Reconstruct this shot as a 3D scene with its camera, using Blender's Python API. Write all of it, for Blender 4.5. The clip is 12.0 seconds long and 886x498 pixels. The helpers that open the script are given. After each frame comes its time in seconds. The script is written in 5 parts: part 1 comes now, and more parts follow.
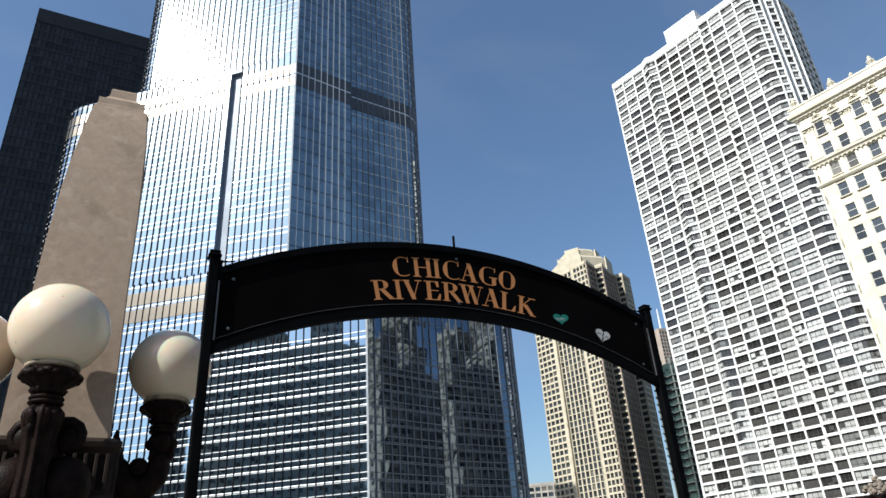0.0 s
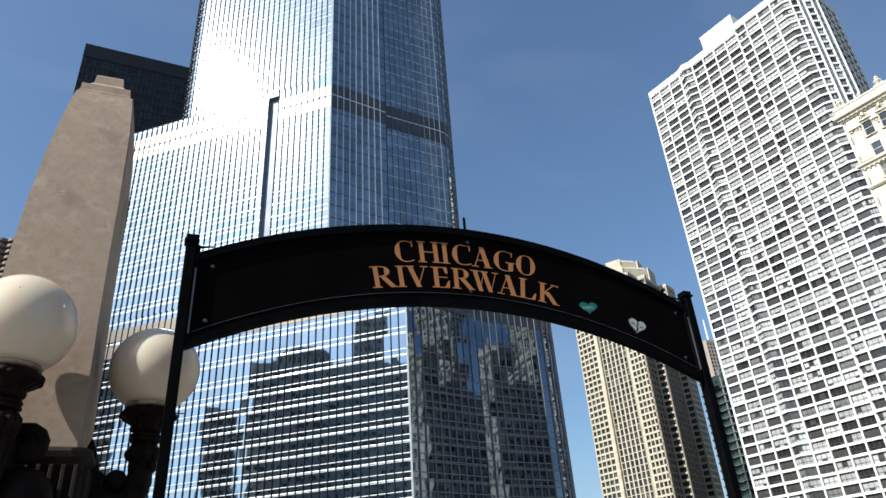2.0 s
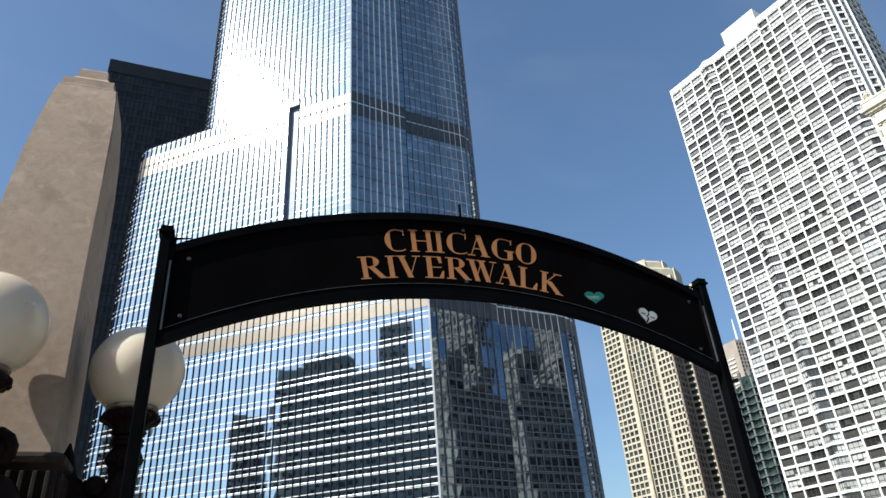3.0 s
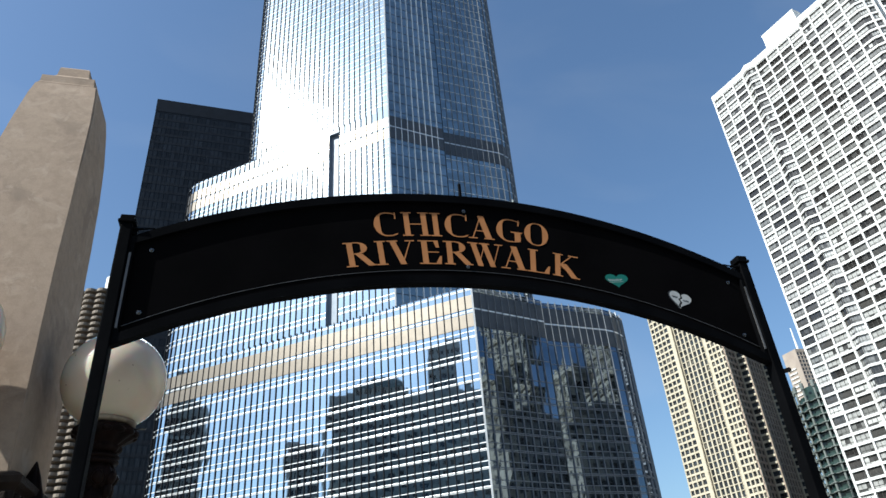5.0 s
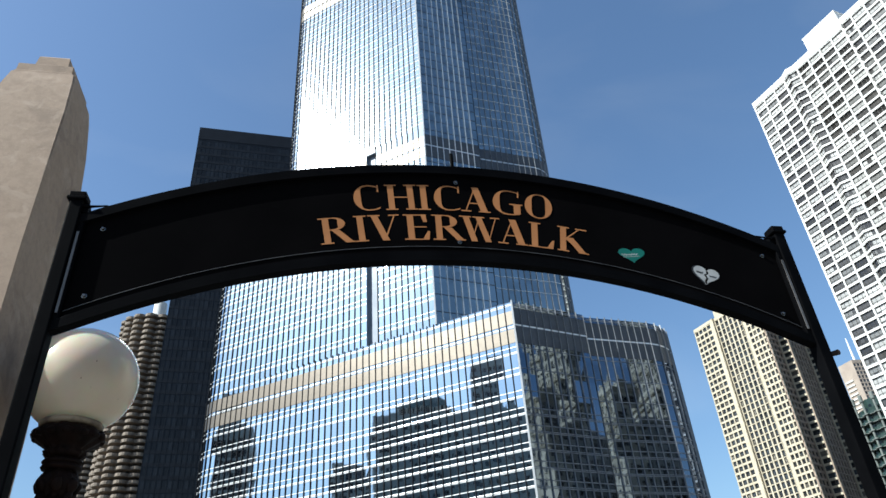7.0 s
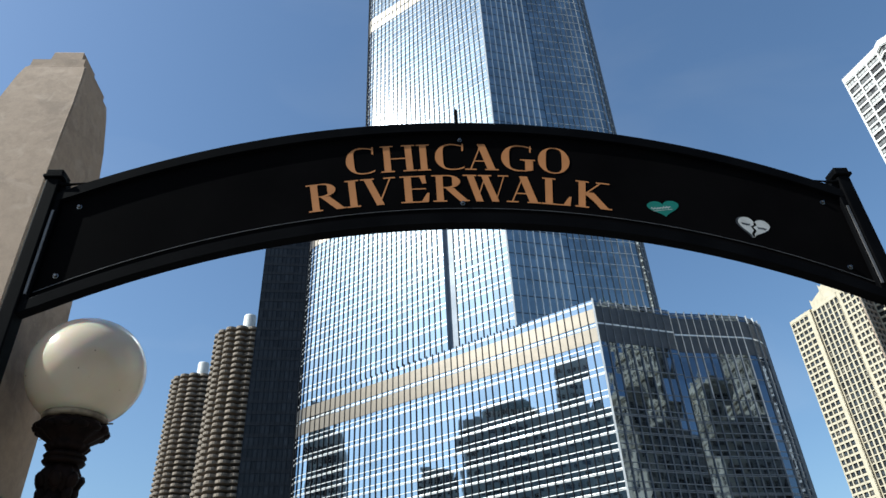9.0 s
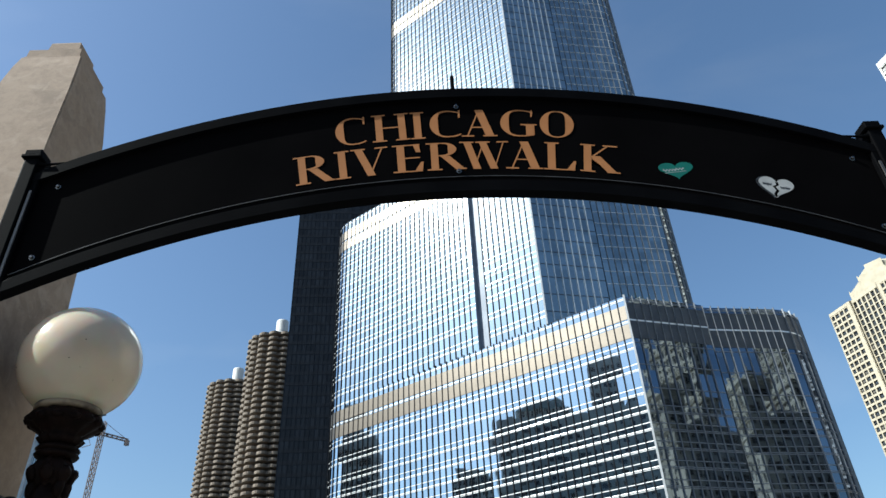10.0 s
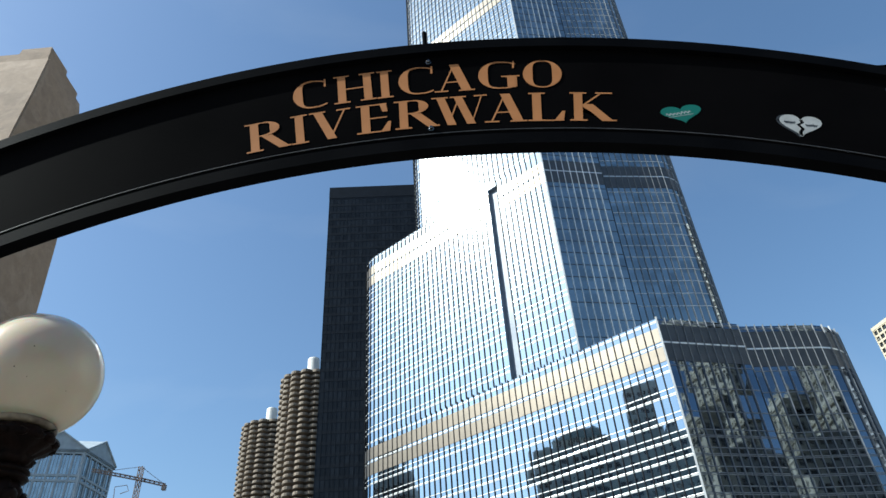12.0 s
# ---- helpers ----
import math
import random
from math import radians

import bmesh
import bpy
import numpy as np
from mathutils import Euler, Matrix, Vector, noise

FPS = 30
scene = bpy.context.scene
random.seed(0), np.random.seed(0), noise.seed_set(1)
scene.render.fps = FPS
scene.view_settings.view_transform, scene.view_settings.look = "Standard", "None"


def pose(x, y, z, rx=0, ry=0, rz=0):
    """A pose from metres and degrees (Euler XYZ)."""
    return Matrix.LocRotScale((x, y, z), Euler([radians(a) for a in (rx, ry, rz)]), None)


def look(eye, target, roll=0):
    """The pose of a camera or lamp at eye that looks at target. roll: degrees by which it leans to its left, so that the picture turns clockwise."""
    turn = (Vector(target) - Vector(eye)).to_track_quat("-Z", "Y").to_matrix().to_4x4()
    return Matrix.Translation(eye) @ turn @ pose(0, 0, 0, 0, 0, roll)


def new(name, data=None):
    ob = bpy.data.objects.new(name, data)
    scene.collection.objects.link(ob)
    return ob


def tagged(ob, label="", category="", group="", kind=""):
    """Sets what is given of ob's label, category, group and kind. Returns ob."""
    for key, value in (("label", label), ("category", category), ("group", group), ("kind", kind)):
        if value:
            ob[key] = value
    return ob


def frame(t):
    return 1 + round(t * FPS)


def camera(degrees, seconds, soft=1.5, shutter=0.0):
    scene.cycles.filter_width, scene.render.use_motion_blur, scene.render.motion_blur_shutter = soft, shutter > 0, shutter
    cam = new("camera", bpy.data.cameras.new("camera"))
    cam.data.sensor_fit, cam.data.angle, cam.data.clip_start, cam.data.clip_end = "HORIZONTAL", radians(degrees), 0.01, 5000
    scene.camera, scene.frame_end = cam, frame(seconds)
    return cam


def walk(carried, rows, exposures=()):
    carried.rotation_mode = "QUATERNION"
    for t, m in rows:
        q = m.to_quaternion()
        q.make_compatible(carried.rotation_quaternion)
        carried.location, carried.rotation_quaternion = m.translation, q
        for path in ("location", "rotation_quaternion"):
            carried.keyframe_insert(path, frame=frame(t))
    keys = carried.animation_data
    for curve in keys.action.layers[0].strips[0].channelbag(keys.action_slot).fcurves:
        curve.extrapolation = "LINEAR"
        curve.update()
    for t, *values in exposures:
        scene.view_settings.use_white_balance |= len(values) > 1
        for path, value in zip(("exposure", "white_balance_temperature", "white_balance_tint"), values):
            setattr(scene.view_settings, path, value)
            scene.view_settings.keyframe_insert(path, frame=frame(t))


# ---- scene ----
cam = camera(65.6, 12.0)
PATH = [
    (0, (-2.098, 0.837, 1.489), (-1.327, 2.443, 2.398), -4.0),
    (0.5, (-1.992, 0.962, 1.506), (-1.245, 2.572, 2.428), -4.0),
    (1, (-1.886, 1.085, 1.517), (-1.153, 2.695, 2.451), -4.1),
    (1.5, (-1.792, 1.191, 1.518), (-1.091, 2.807, 2.465), -4.0),
    (2, (-1.673, 1.301, 1.523), (-1.014, 2.928, 2.482), -4.0),
    (2.5, (-1.542, 1.405, 1.541), (-0.914, 3.042, 2.503), -4.1),
    (3, (-1.404, 1.503, 1.55), (-0.81, 3.146, 2.525), -4.2),
    (5, (-1.001, 1.92, 1.579), (-0.537, 3.567, 2.615), -4.7),
    (5.5, (-0.922, 2.022, 1.588), (-0.486, 3.662, 2.647), -4.2),
    (6, (-0.838, 2.12, 1.586), (-0.43, 3.755, 2.663), -4.3),
    (6.5, (-0.754, 2.213, 1.588), (-0.368, 3.849, 2.672), -4.5),
    (7, (-0.654, 2.32, 1.595), (-0.306, 3.962, 2.683), -4.3),
    (9, (-0.271, 2.654, 1.613), (-0.148, 4.315, 2.721), -2.9),
    (9.5, (-0.204, 2.750, 1.607), (-0.121, 4.413, 2.714), -3.0),
    (10, (-0.133, 2.869, 1.609), (-0.094, 4.529, 2.723), -2.9),
    (10.5, (-0.072, 2.984, 1.621), (-0.061, 4.627, 2.762), -3.1),
    (11, (-0.024, 3.099, 1.628), (-0.032, 4.716, 2.805), -3.5),
    (11.5, (0.007, 3.191, 1.623), (-0.012, 4.799, 2.811), -3.8),
    (12, (0.045, 3.302, 1.619), (0.011, 4.907, 2.812), -4.1),
]
walk(cam, [(t, look(eye, target, roll)) for t, eye, target, roll in PATH],
     [(0, 0.683, 5900, 7), (3, 0.753, 5860, 6), (6, 0.893, 5750, 4), (7, 0.933, 5740, 4), (9, 0.783, 5770, 3), (10.5, 0.863, 5770, 2), (11, 1.023, 5770, 1), (11.5, 1.023, 5770, 1), (12, 0.933, 5770, 1)])

# ---- light ----
SUN_AZ, SUN_EL = radians(76.5), radians(41)      # azimuth from -y towards -x
sun_way = Vector((-math.sin(SUN_AZ) * math.cos(SUN_EL), -math.cos(SUN_AZ) * math.cos(SUN_EL), math.sin(SUN_EL)))
world = bpy.data.worlds.new("sky")
scene.world = world
world.use_nodes = True
wn = world.node_tree.nodes
sky = wn.new("ShaderNodeTexSky")
sky.sky_type, sky.sun_disc = "NISHITA", False
sky.sun_elevation = SUN_EL
sky.sun_rotation = math.atan2(sun_way.x, sun_way.y)
sky.altitude, sky.air_density, sky.dust_density, sky.ozone_density = 200, 1.25, 2.0, 3.0
wn["Background"].inputs["Strength"].default_value = 0.0833
wl = world.node_tree.links
where = wn.new("ShaderNodeTexCoord")
stretch = wn.new("ShaderNodeMapping")
stretch.inputs["Scale"].default_value, stretch.inputs["Rotation"].default_value = (1.2, 3.6, 5.0), (0.3, 0.5, 0.7)
wl.new(where.outputs["Generated"], stretch.inputs["Vector"])
cirrus = wn.new("ShaderNodeTexNoise")
cirrus.inputs["Scale"].default_value, cirrus.inputs["Detail"].default_value, cirrus.inputs["Distortion"].default_value = 1.4, 9, 0.5
wl.new(stretch.outputs["Vector"], cirrus.inputs["Vector"])
veil = wn.new("ShaderNodeMapRange")
veil.inputs["From Min"].default_value, veil.inputs["From Max"].default_value, veil.inputs["To Max"].default_value = 0.48, 0.8, 0.35
wl.new(cirrus.outputs["Fac"], veil.inputs["Value"])
paler = wn.new("ShaderNodeHueSaturation")
paler.inputs["Saturation"].default_value, paler.inputs["Value"].default_value = 0.6, 1.15
wl.new(sky.outputs[0], paler.inputs["Color"])
heaven = wn.new("ShaderNodeMix")
heaven.data_type = "RGBA"
wl.new(veil.outputs["Result"], heaven.inputs["Factor"])
wl.new(sky.outputs[0], heaven.inputs["A"])
wl.new(paler.outputs["Color"], heaven.inputs["B"])
wl.new(heaven.outputs["Result"], wn["Background"].inputs["Color"])
sun = new("sun", bpy.data.lights.new("sun", "SUN"))
sun.data.energy, sun.data.angle, sun.data.color = 5.0, radians(0.53), (1.0, 0.95, 0.86)
sun.matrix_world = look(sun_way * 100, (0, 0, 0))


# ---- materials ----
def material(name, color, rough=0.6, metal=0.0, second=None, scale=6.0, bump=0.0, bump_scale=40.0, ior=1.45, spread=0.0, island=False, detail=6.0, lo=0.4, hi=0.65, film=0.0, film_rough=0.22):
    """A node material: two colours mixed by noise, roughness varied, fine bump; spread varies value piece by piece."""
    m = bpy.data.materials.new(name)
    m.use_nodes = True
    n, l = m.node_tree.nodes, m.node_tree.links
    b = n["Principled BSDF"]
    b.inputs["Roughness"].default_value, b.inputs["Metallic"].default_value = rough, metal
    b.inputs["IOR"].default_value = ior
    b.inputs["Coat Weight"].default_value, b.inputs["Coat Roughness"].default_value = film, film_rough
    co = n.new("ShaderNodeTexCoord")
    tex = n.new("ShaderNodeTexNoise")
    tex.inputs["Scale"].default_value, tex.inputs["Detail"].default_value = scale, detail
    l.new(co.outputs["Object"], tex.inputs["Vector"])
    ramp = n.new("ShaderNodeMapRange")
    ramp.inputs["From Min"].default_value, ramp.inputs["From Max"].default_value = lo, hi
    l.new(tex.outputs["Fac"], ramp.inputs["Value"])
    mix = n.new("ShaderNodeMix")
    mix.data_type = "RGBA"
    mix.inputs["A"].default_value = (*color, 1)
    mix.inputs["B"].default_value = (*(second or [c * 0.85 for c in color]), 1)
    l.new(ramp.outputs["Result"], mix.inputs["Factor"])
    out = mix.outputs["Result"]
    if spread:
        hsv = n.new("ShaderNodeHueSaturation")
        info = n.new("ShaderNodeNewGeometry" if island else "ShaderNodeObjectInfo")
        val = n.new("ShaderNodeMapRange")
        val.inputs["To Min"].default_value, val.inputs["To Max"].default_value = 1 - spread, 1 + spread
        l.new(info.outputs["Random Per Island" if island else "Random"], val.inputs["Value"])
        l.new(val.outputs["Result"], hsv.inputs["Value"])
        l.new(out, hsv.inputs["Color"])
        out = hsv.outputs["Color"]
    l.new(out, b.inputs["Base Color"])
    rr = n.new("ShaderNodeMapRange")
    rr.inputs["To Min"].default_value, rr.inputs["To Max"].default_value = rough * 0.85, min(1, rough * 1.15)
    l.new(tex.outputs["Fac"], rr.inputs["Value"])
    l.new(rr.outputs["Result"], b.inputs["Roughness"])
    if bump:
        fine = n.new("ShaderNodeTexNoise")
        fine.inputs["Scale"].default_value, fine.inputs["Detail"].default_value = bump_scale, 8
        l.new(co.outputs["Object"], fine.inputs["Vector"])
        bp = n.new("ShaderNodeBump")
        bp.inputs["Strength"].default_value, bp.inputs["Distance"].default_value = bump, 0.02
        l.new(fine.outputs["Fac"], bp.inputs["Height"])
        l.new(bp.outputs["Normal"], b.inputs["Normal"])
    return m


def blinds_glass(name, dark, pale, share, island):
    """Window glass, some of it with pale blinds drawn behind it, chosen piece by piece."""
    m = bpy.data.materials.new(name)
    m.use_nodes = True
    n, l = m.node_tree.nodes, m.node_tree.links
    b = n["Principled BSDF"]
    b.inputs["Roughness"].default_value, b.inputs["IOR"].default_value = 0.06, 1.6
    info = n.new("ShaderNodeNewGeometry" if island else "ShaderNodeObjectInfo")
    ramp = n.new("ShaderNodeValToRGB")
    ramp.color_ramp.interpolation = "CONSTANT"
    e = ramp.color_ramp.elements
    e[0].color, e[0].position = (*dark, 1), 0.0
    e[1].color, e[1].position = (*[a * 2.6 for a in dark], 1), (1 - share) * 0.45
    for k, grade in ((0.0, 0.35), (0.25, 0.8), (0.55, 1.0), (0.8, 0.7)):
        e.new(1 - share * (1 - k)).color = (*[c * grade for c in pale], 1)
    l.new(info.outputs["Random Per Island" if island else "Random"], ramp.inputs["Fac"])
    co = n.new("ShaderNodeTexCoord")
    tex = n.new("ShaderNodeTexNoise")
    tex.inputs["Scale"].default_value = 0.8
    l.new(co.outputs["Object"], tex.inputs["Vector"])
    mul = n.new("ShaderNodeMix")
    mul.data_type, mul.blend_type = "RGBA", "MULTIPLY"
    mul.inputs["Factor"].default_value = 0.5
    l.new(ramp.outputs["Color"], mul.inputs["A"])
    l.new(tex.outputs["Fac"], mul.inputs["B"])
    l.new(mul.outputs["Result"], b.inputs["Base Color"])
    return m


M_GLASS = material("coated_glass", (0.325, 0.435, 0.54), 0.025, 1.0, (0.285, 0.395, 0.50), 0.05, island=True, spread=0.12, film=0.6, film_rough=0.14)
# glass for the east faces: that side's shade is put into the colour
M_GLASS_SHADE = material("dark_coated_glass", (0.15, 0.185, 0.235), 0.03, 1.0, (0.125, 0.155, 0.2), 0.05, 0.05, 0.7, island=True, spread=0.2)
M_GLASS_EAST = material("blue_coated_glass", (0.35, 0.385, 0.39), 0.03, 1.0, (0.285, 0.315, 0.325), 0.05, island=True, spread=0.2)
# spandrel and dim steel greys also carry the east side's shade
M_SPANDREL = material("east_shade_spandrel", (0.07, 0.075, 0.085), 0.45, 0.2, (0.055, 0.06, 0.07), 0.5)
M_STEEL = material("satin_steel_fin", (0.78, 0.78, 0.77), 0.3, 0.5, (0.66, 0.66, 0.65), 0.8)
M_STEEL_DIM = material("east_shade_steel", (0.20, 0.212, 0.23), 0.4, 0.3, (0.155, 0.165, 0.18), 0.8)
M_FIN = material("dark_steel_fin", (0.02, 0.02, 0.022), 0.5, 0.0, (0.014, 0.014, 0.016), 0.5, ior=1.15)
M_SLOT = material("grey_metal_recess", (0.20, 0.235, 0.29), 0.5, 0.0, (0.16, 0.19, 0.24), 0.3)
M_GREENGLASS = material("green_grey_glass", (0.022, 0.040, 0.033), 0.15, 0.0, (0.016, 0.030, 0.025), 0.1)
M_BROWNBRONZE = material("brown_bronze_casting", (0.026, 0.017, 0.012), 0.6, 0.0, (0.016, 0.0105, 0.008), 8, 0.2, 90, ior=1.2)
M_RAIL = material("satin_steel_rail", (0.54, 0.54, 0.53), 0.38, 0.1, (0.46, 0.46, 0.45), 0.8, film=0.6, film_rough=0.08)
M_LOUVRE = material("grey_beige_louvre", (0.15, 0.129, 0.105), 0.38, 0.85, (0.127, 0.11, 0.09), 0.6)
M_BRONZE_WALL = material("dark_anodised_wall", (0.015, 0.0178, 0.0235), 0.4, 0.0, (0.0118, 0.014, 0.0185), 0.3, ior=1.18)
M_BRONZE_GLASS = material("dark_bronze_glass", (0.0145, 0.017, 0.0215), 0.16, 0.0, (0.0175, 0.0205, 0.026), 0.2, island=True, spread=0.3, ior=1.22)
M_WHITE = material("white_painted_concrete", (0.68, 0.67, 0.64), 0.7, 0, (0.60, 0.59, 0.565), 0.35, 0.2, 6)
M_TERRA = material("cream_glazed_terracotta", (0.55, 0.50, 0.39), 0.45, 0, (0.47, 0.42, 0.31), 0.4, 0.25, 5)
M_BEIGE = material("beige_precast_concrete", (0.47, 0.41, 0.30), 0.75, 0, (0.395, 0.345, 0.25), 0.3, 0.2, 4)
M_TAN = material("pinkish_tan_precast", (0.31, 0.255, 0.205), 0.75, 0, (0.265, 0.215, 0.175), 0.2)
M_GREENCON = material("green_grey_concrete", (0.15, 0.165, 0.15), 0.8, 0, (0.11, 0.122, 0.11), 0.4)
# brown walls; also the shade put into the beige tower's side walls
M_BROWN = material("brown_wall_and_shade_tone", (0.30, 0.23, 0.17), 0.75, 0, (0.25, 0.19, 0.14), 0.3, 0.2, 4)
M_GREYCON = material("weathered_grey_concrete", (0.215, 0.175, 0.135), 0.85, 0, (0.15, 0.12, 0.092), 0.5, 0.3, 5)
M_DARKIN = material("shaded_interior", (0.05, 0.045, 0.04), 0.6, 0, (0.035, 0.03, 0.03), 0.7)
M_WIN = blinds_glass("apartment_glass", (0.03, 0.028, 0.026), (0.60, 0.59, 0.56), 0.62, False)
M_WIN_I = blinds_glass("apartment_glass_joined", (0.03, 0.028, 0.026), (0.60, 0.59, 0.56), 0.62, True)
M_OFFICE = blinds_glass("office_glass", (0.02, 0.025, 0.03), (0.26, 0.24, 0.20), 0.1, False)
M_OFFICE_I = blinds_glass("office_glass_joined", (0.02, 0.025, 0.03), (0.26, 0.24, 0.20), 0.1, True)
M_DIMGLASS = material("dim_window_glass", (0.07, 0.068, 0.066), 0.06, 0.0, (0.04, 0.039, 0.038), 0.7, ior=1.5)
M_FRAME = material("dark_window_frame", (0.06, 0.055, 0.05), 0.5, 0.2)
M_PALEFRAME = material("pale_window_frame", (0.55, 0.53, 0.48), 0.5)
M_BLUEGLASS = material("blue_grey_glass", (0.13, 0.155, 0.20), 0.06, 1.0, (0.10, 0.125, 0.18), 0.03, island=True, spread=0.2)
# far gabled tower: distance haze is mixed into its glass and stone colours
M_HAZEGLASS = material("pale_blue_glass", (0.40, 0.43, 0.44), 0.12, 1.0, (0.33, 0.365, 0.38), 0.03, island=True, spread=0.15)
M_HAZESTONE = material("haze_tinted_stone", (0.34, 0.38, 0.41), 0.7, 0, (0.28, 0.315, 0.345), 0.2)
M_STONE = material("grey_granite_wall", (0.36, 0.33, 0.29), 0.7, 0, (0.28, 0.26, 0.23), 0.3, 0.2, 5)
M_DARKSTONE = material("grey_stone_wall", (0.44, 0.43, 0.38), 0.7, 0, (0.33, 0.32, 0.285), 0.3, 0.2, 5)
def limestone(name):
    """Tan stone: broad weather stains, cloudy mottling, fine grain and small pits."""
    m = bpy.data.materials.new(name)
    m.use_nodes = True
    n, l = m.node_tree.nodes, m.node_tree.links
    b = n["Principled BSDF"]
    b.inputs["Roughness"].default_value = 0.88
    co = n.new("ShaderNodeTexCoord")

    def cloud(scale, detail, lo, hi, distortion=0.0):
        tex, ramp = n.new("ShaderNodeTexNoise"), n.new("ShaderNodeMapRange")
        tex.inputs["Scale"].default_value, tex.inputs["Detail"].default_value, tex.inputs["Distortion"].default_value = scale, detail, distortion
        tex.inputs["Roughness"].default_value = 0.62
        ramp.inputs["From Min"].default_value, ramp.inputs["From Max"].default_value = lo, hi
        l.new(co.outputs["Object"], tex.inputs["Vector"])
        l.new(tex.outputs["Fac"], ramp.inputs["Value"])
        return ramp.outputs["Result"], tex.outputs["Fac"]

    def over(base_color, tint, fac, amount):
        mix, mul = n.new("ShaderNodeMix"), n.new("ShaderNodeMath")
        mix.data_type, mul.operation = "RGBA", "MULTIPLY"
        mul.inputs[1].default_value = amount
        l.new(fac, mul.inputs[0])
        l.new(mul.outputs[0], mix.inputs["Factor"])
        l.new(base_color, mix.inputs["A"])
        mix.inputs["B"].default_value = (*tint, 1)
        return mix.outputs["Result"]

    plain = n.new("ShaderNodeRGB")
    plain.outputs[0].default_value = (0.325, 0.234, 0.163, 1)
    stain, _ = cloud(2.6, 9, 0.52, 0.62, 0.6)
    pale, _ = cloud(7.0, 10, 0.53, 0.68, 0.9)
    mottle, _ = cloud(19.0, 8, 0.42, 0.72)
    grain, fine = cloud(130.0, 5, 0.3, 0.7)
    out = over(plain.outputs[0], (0.175, 0.122, 0.082), mottle, 0.45)
    out = over(out, (0.19, 0.135, 0.095), stain, 0.6)
    out = over(out, (0.45, 0.345, 0.26), pale, 0.5)
    out = over(out, (0.21, 0.15, 0.10), grain, 0.25)
    l.new(out, b.inputs["Base Color"])
    pits = n.new("ShaderNodeTexVoronoi")
    pits.inputs["Scale"].default_value = 55
    l.new(co.outputs["Object"], pits.inputs["Vector"])
    hole = n.new("ShaderNodeMapRange")
    hole.inputs["From Min"].default_value, hole.inputs["From Max"].default_value = 0.05, 0.22
    l.new(pits.outputs["Distance"], hole.inputs["Value"])
    rough_top = n.new("ShaderNodeMath")
    rough_top.operation = "MULTIPLY"
    l.new(fine, rough_top.inputs[0])
    l.new(hole.outputs["Result"], rough_top.inputs[1])
    bp = n.new("ShaderNodeBump")
    bp.inputs["Strength"].default_value, bp.inputs["Distance"].default_value = 0.22, 0.006
    l.new(rough_top.outputs[0], bp.inputs["Height"])
    l.new(bp.outputs["Normal"], b.inputs["Normal"])
    return m


M_LIMESTONE = limestone("stained_limestone")
M_BLACK = material("black_powder_coat", (0.002, 0.002, 0.0023), 0.5, 0, (0.003, 0.003, 0.0034), 5, 0.05, 300, ior=1.06)
M_PANEL = material("black_sign_face", (0.0022, 0.0020, 0.0021), 0.5, 0, (0.0030, 0.0027, 0.0028), 2.5, 0.03, 200, ior=1.03)
M_GOLD = material("gold_vinyl_letter", (0.335, 0.142, 0.053), 0.65, 0, (0.285, 0.12, 0.044), 9, 0.05, 150, ior=1.2)
# grey of the strips that paint highlights on the sign's edges
M_EDGE = material("edge_highlight_grey", (0.085, 0.08, 0.078), 0.45, 0.1, (0.045, 0.043, 0.042), 12)
M_BOLT = material("zinc_bolt", (0.13, 0.125, 0.12), 0.25, 1.0)
M_GLOBE = material("milk_glass", (0.60, 0.505, 0.375), 0.14, 0, (0.535, 0.445, 0.325), 3.0, ior=1.5)
M_GLOBE.node_tree.nodes["Principled BSDF"].inputs["Subsurface Weight"].default_value = 0.6
M_GLOBE.node_tree.nodes["Principled BSDF"].inputs["Subsurface Scale"].default_value = 0.15
M_RING = material("stained_beige_metal", (0.30, 0.235, 0.16), 0.6, 0, (0.09, 0.065, 0.045), 9, lo=0.42, hi=0.6)
M_IRON = material("dark_bronze_casting", (0.0118, 0.0064, 0.0050), 0.5, 0.0, (0.0056, 0.0035, 0.0029), 14, 0.2, 60, ior=1.12)
M_GREENS = material("green_sticker", (0.008, 0.105, 0.075), 0.4)
M_WHITES = material("white_sticker", (0.34, 0.335, 0.32), 0.45, 0, (0.28, 0.275, 0.26), 20)
M_INK = material("black_ink", (0.02, 0.02, 0.02), 0.5)
M_PAVE = material("grey_pavement", (0.20, 0.19, 0.175), 0.85, 0, (0.15, 0.142, 0.13), 1.2, 0.3, 80)
M_GROUND = material("city_ground", (0.12, 0.12, 0.115), 0.9, 0, (0.08, 0.08, 0.075), 0.02)
M_COPPER = material("dull_green_copper", (0.13, 0.20, 0.165), 0.7, 0, (0.10, 0.15, 0.125), 0.4, 0.2, 5)
M_ROOF = material("grey_roof_gravel", (0.25, 0.24, 0.23), 0.9, 0, (0.2, 0.19, 0.18), 0.5)
M_LEAF = material("terrace_leaves", (0.05, 0.10, 0.03), 0.6, 0, (0.03, 0.06, 0.02), 2)
M_CRANE = material("worn_crane_paint", (0.24, 0.19, 0.17), 0.5)


# ---- mesh tools ----
def box(bm, x0, y0, z0, x1, y1, z1, m=None):
    ret = bmesh.ops.create_cube(bm, size=1, matrix=(m or Matrix()) @ Matrix.Translation(((x0 + x1) / 2, (y0 + y1) / 2, (z0 + z1) / 2)) @ Matrix.Diagonal((x1 - x0, y1 - y0, z1 - z0, 1)))
    return ret["verts"]


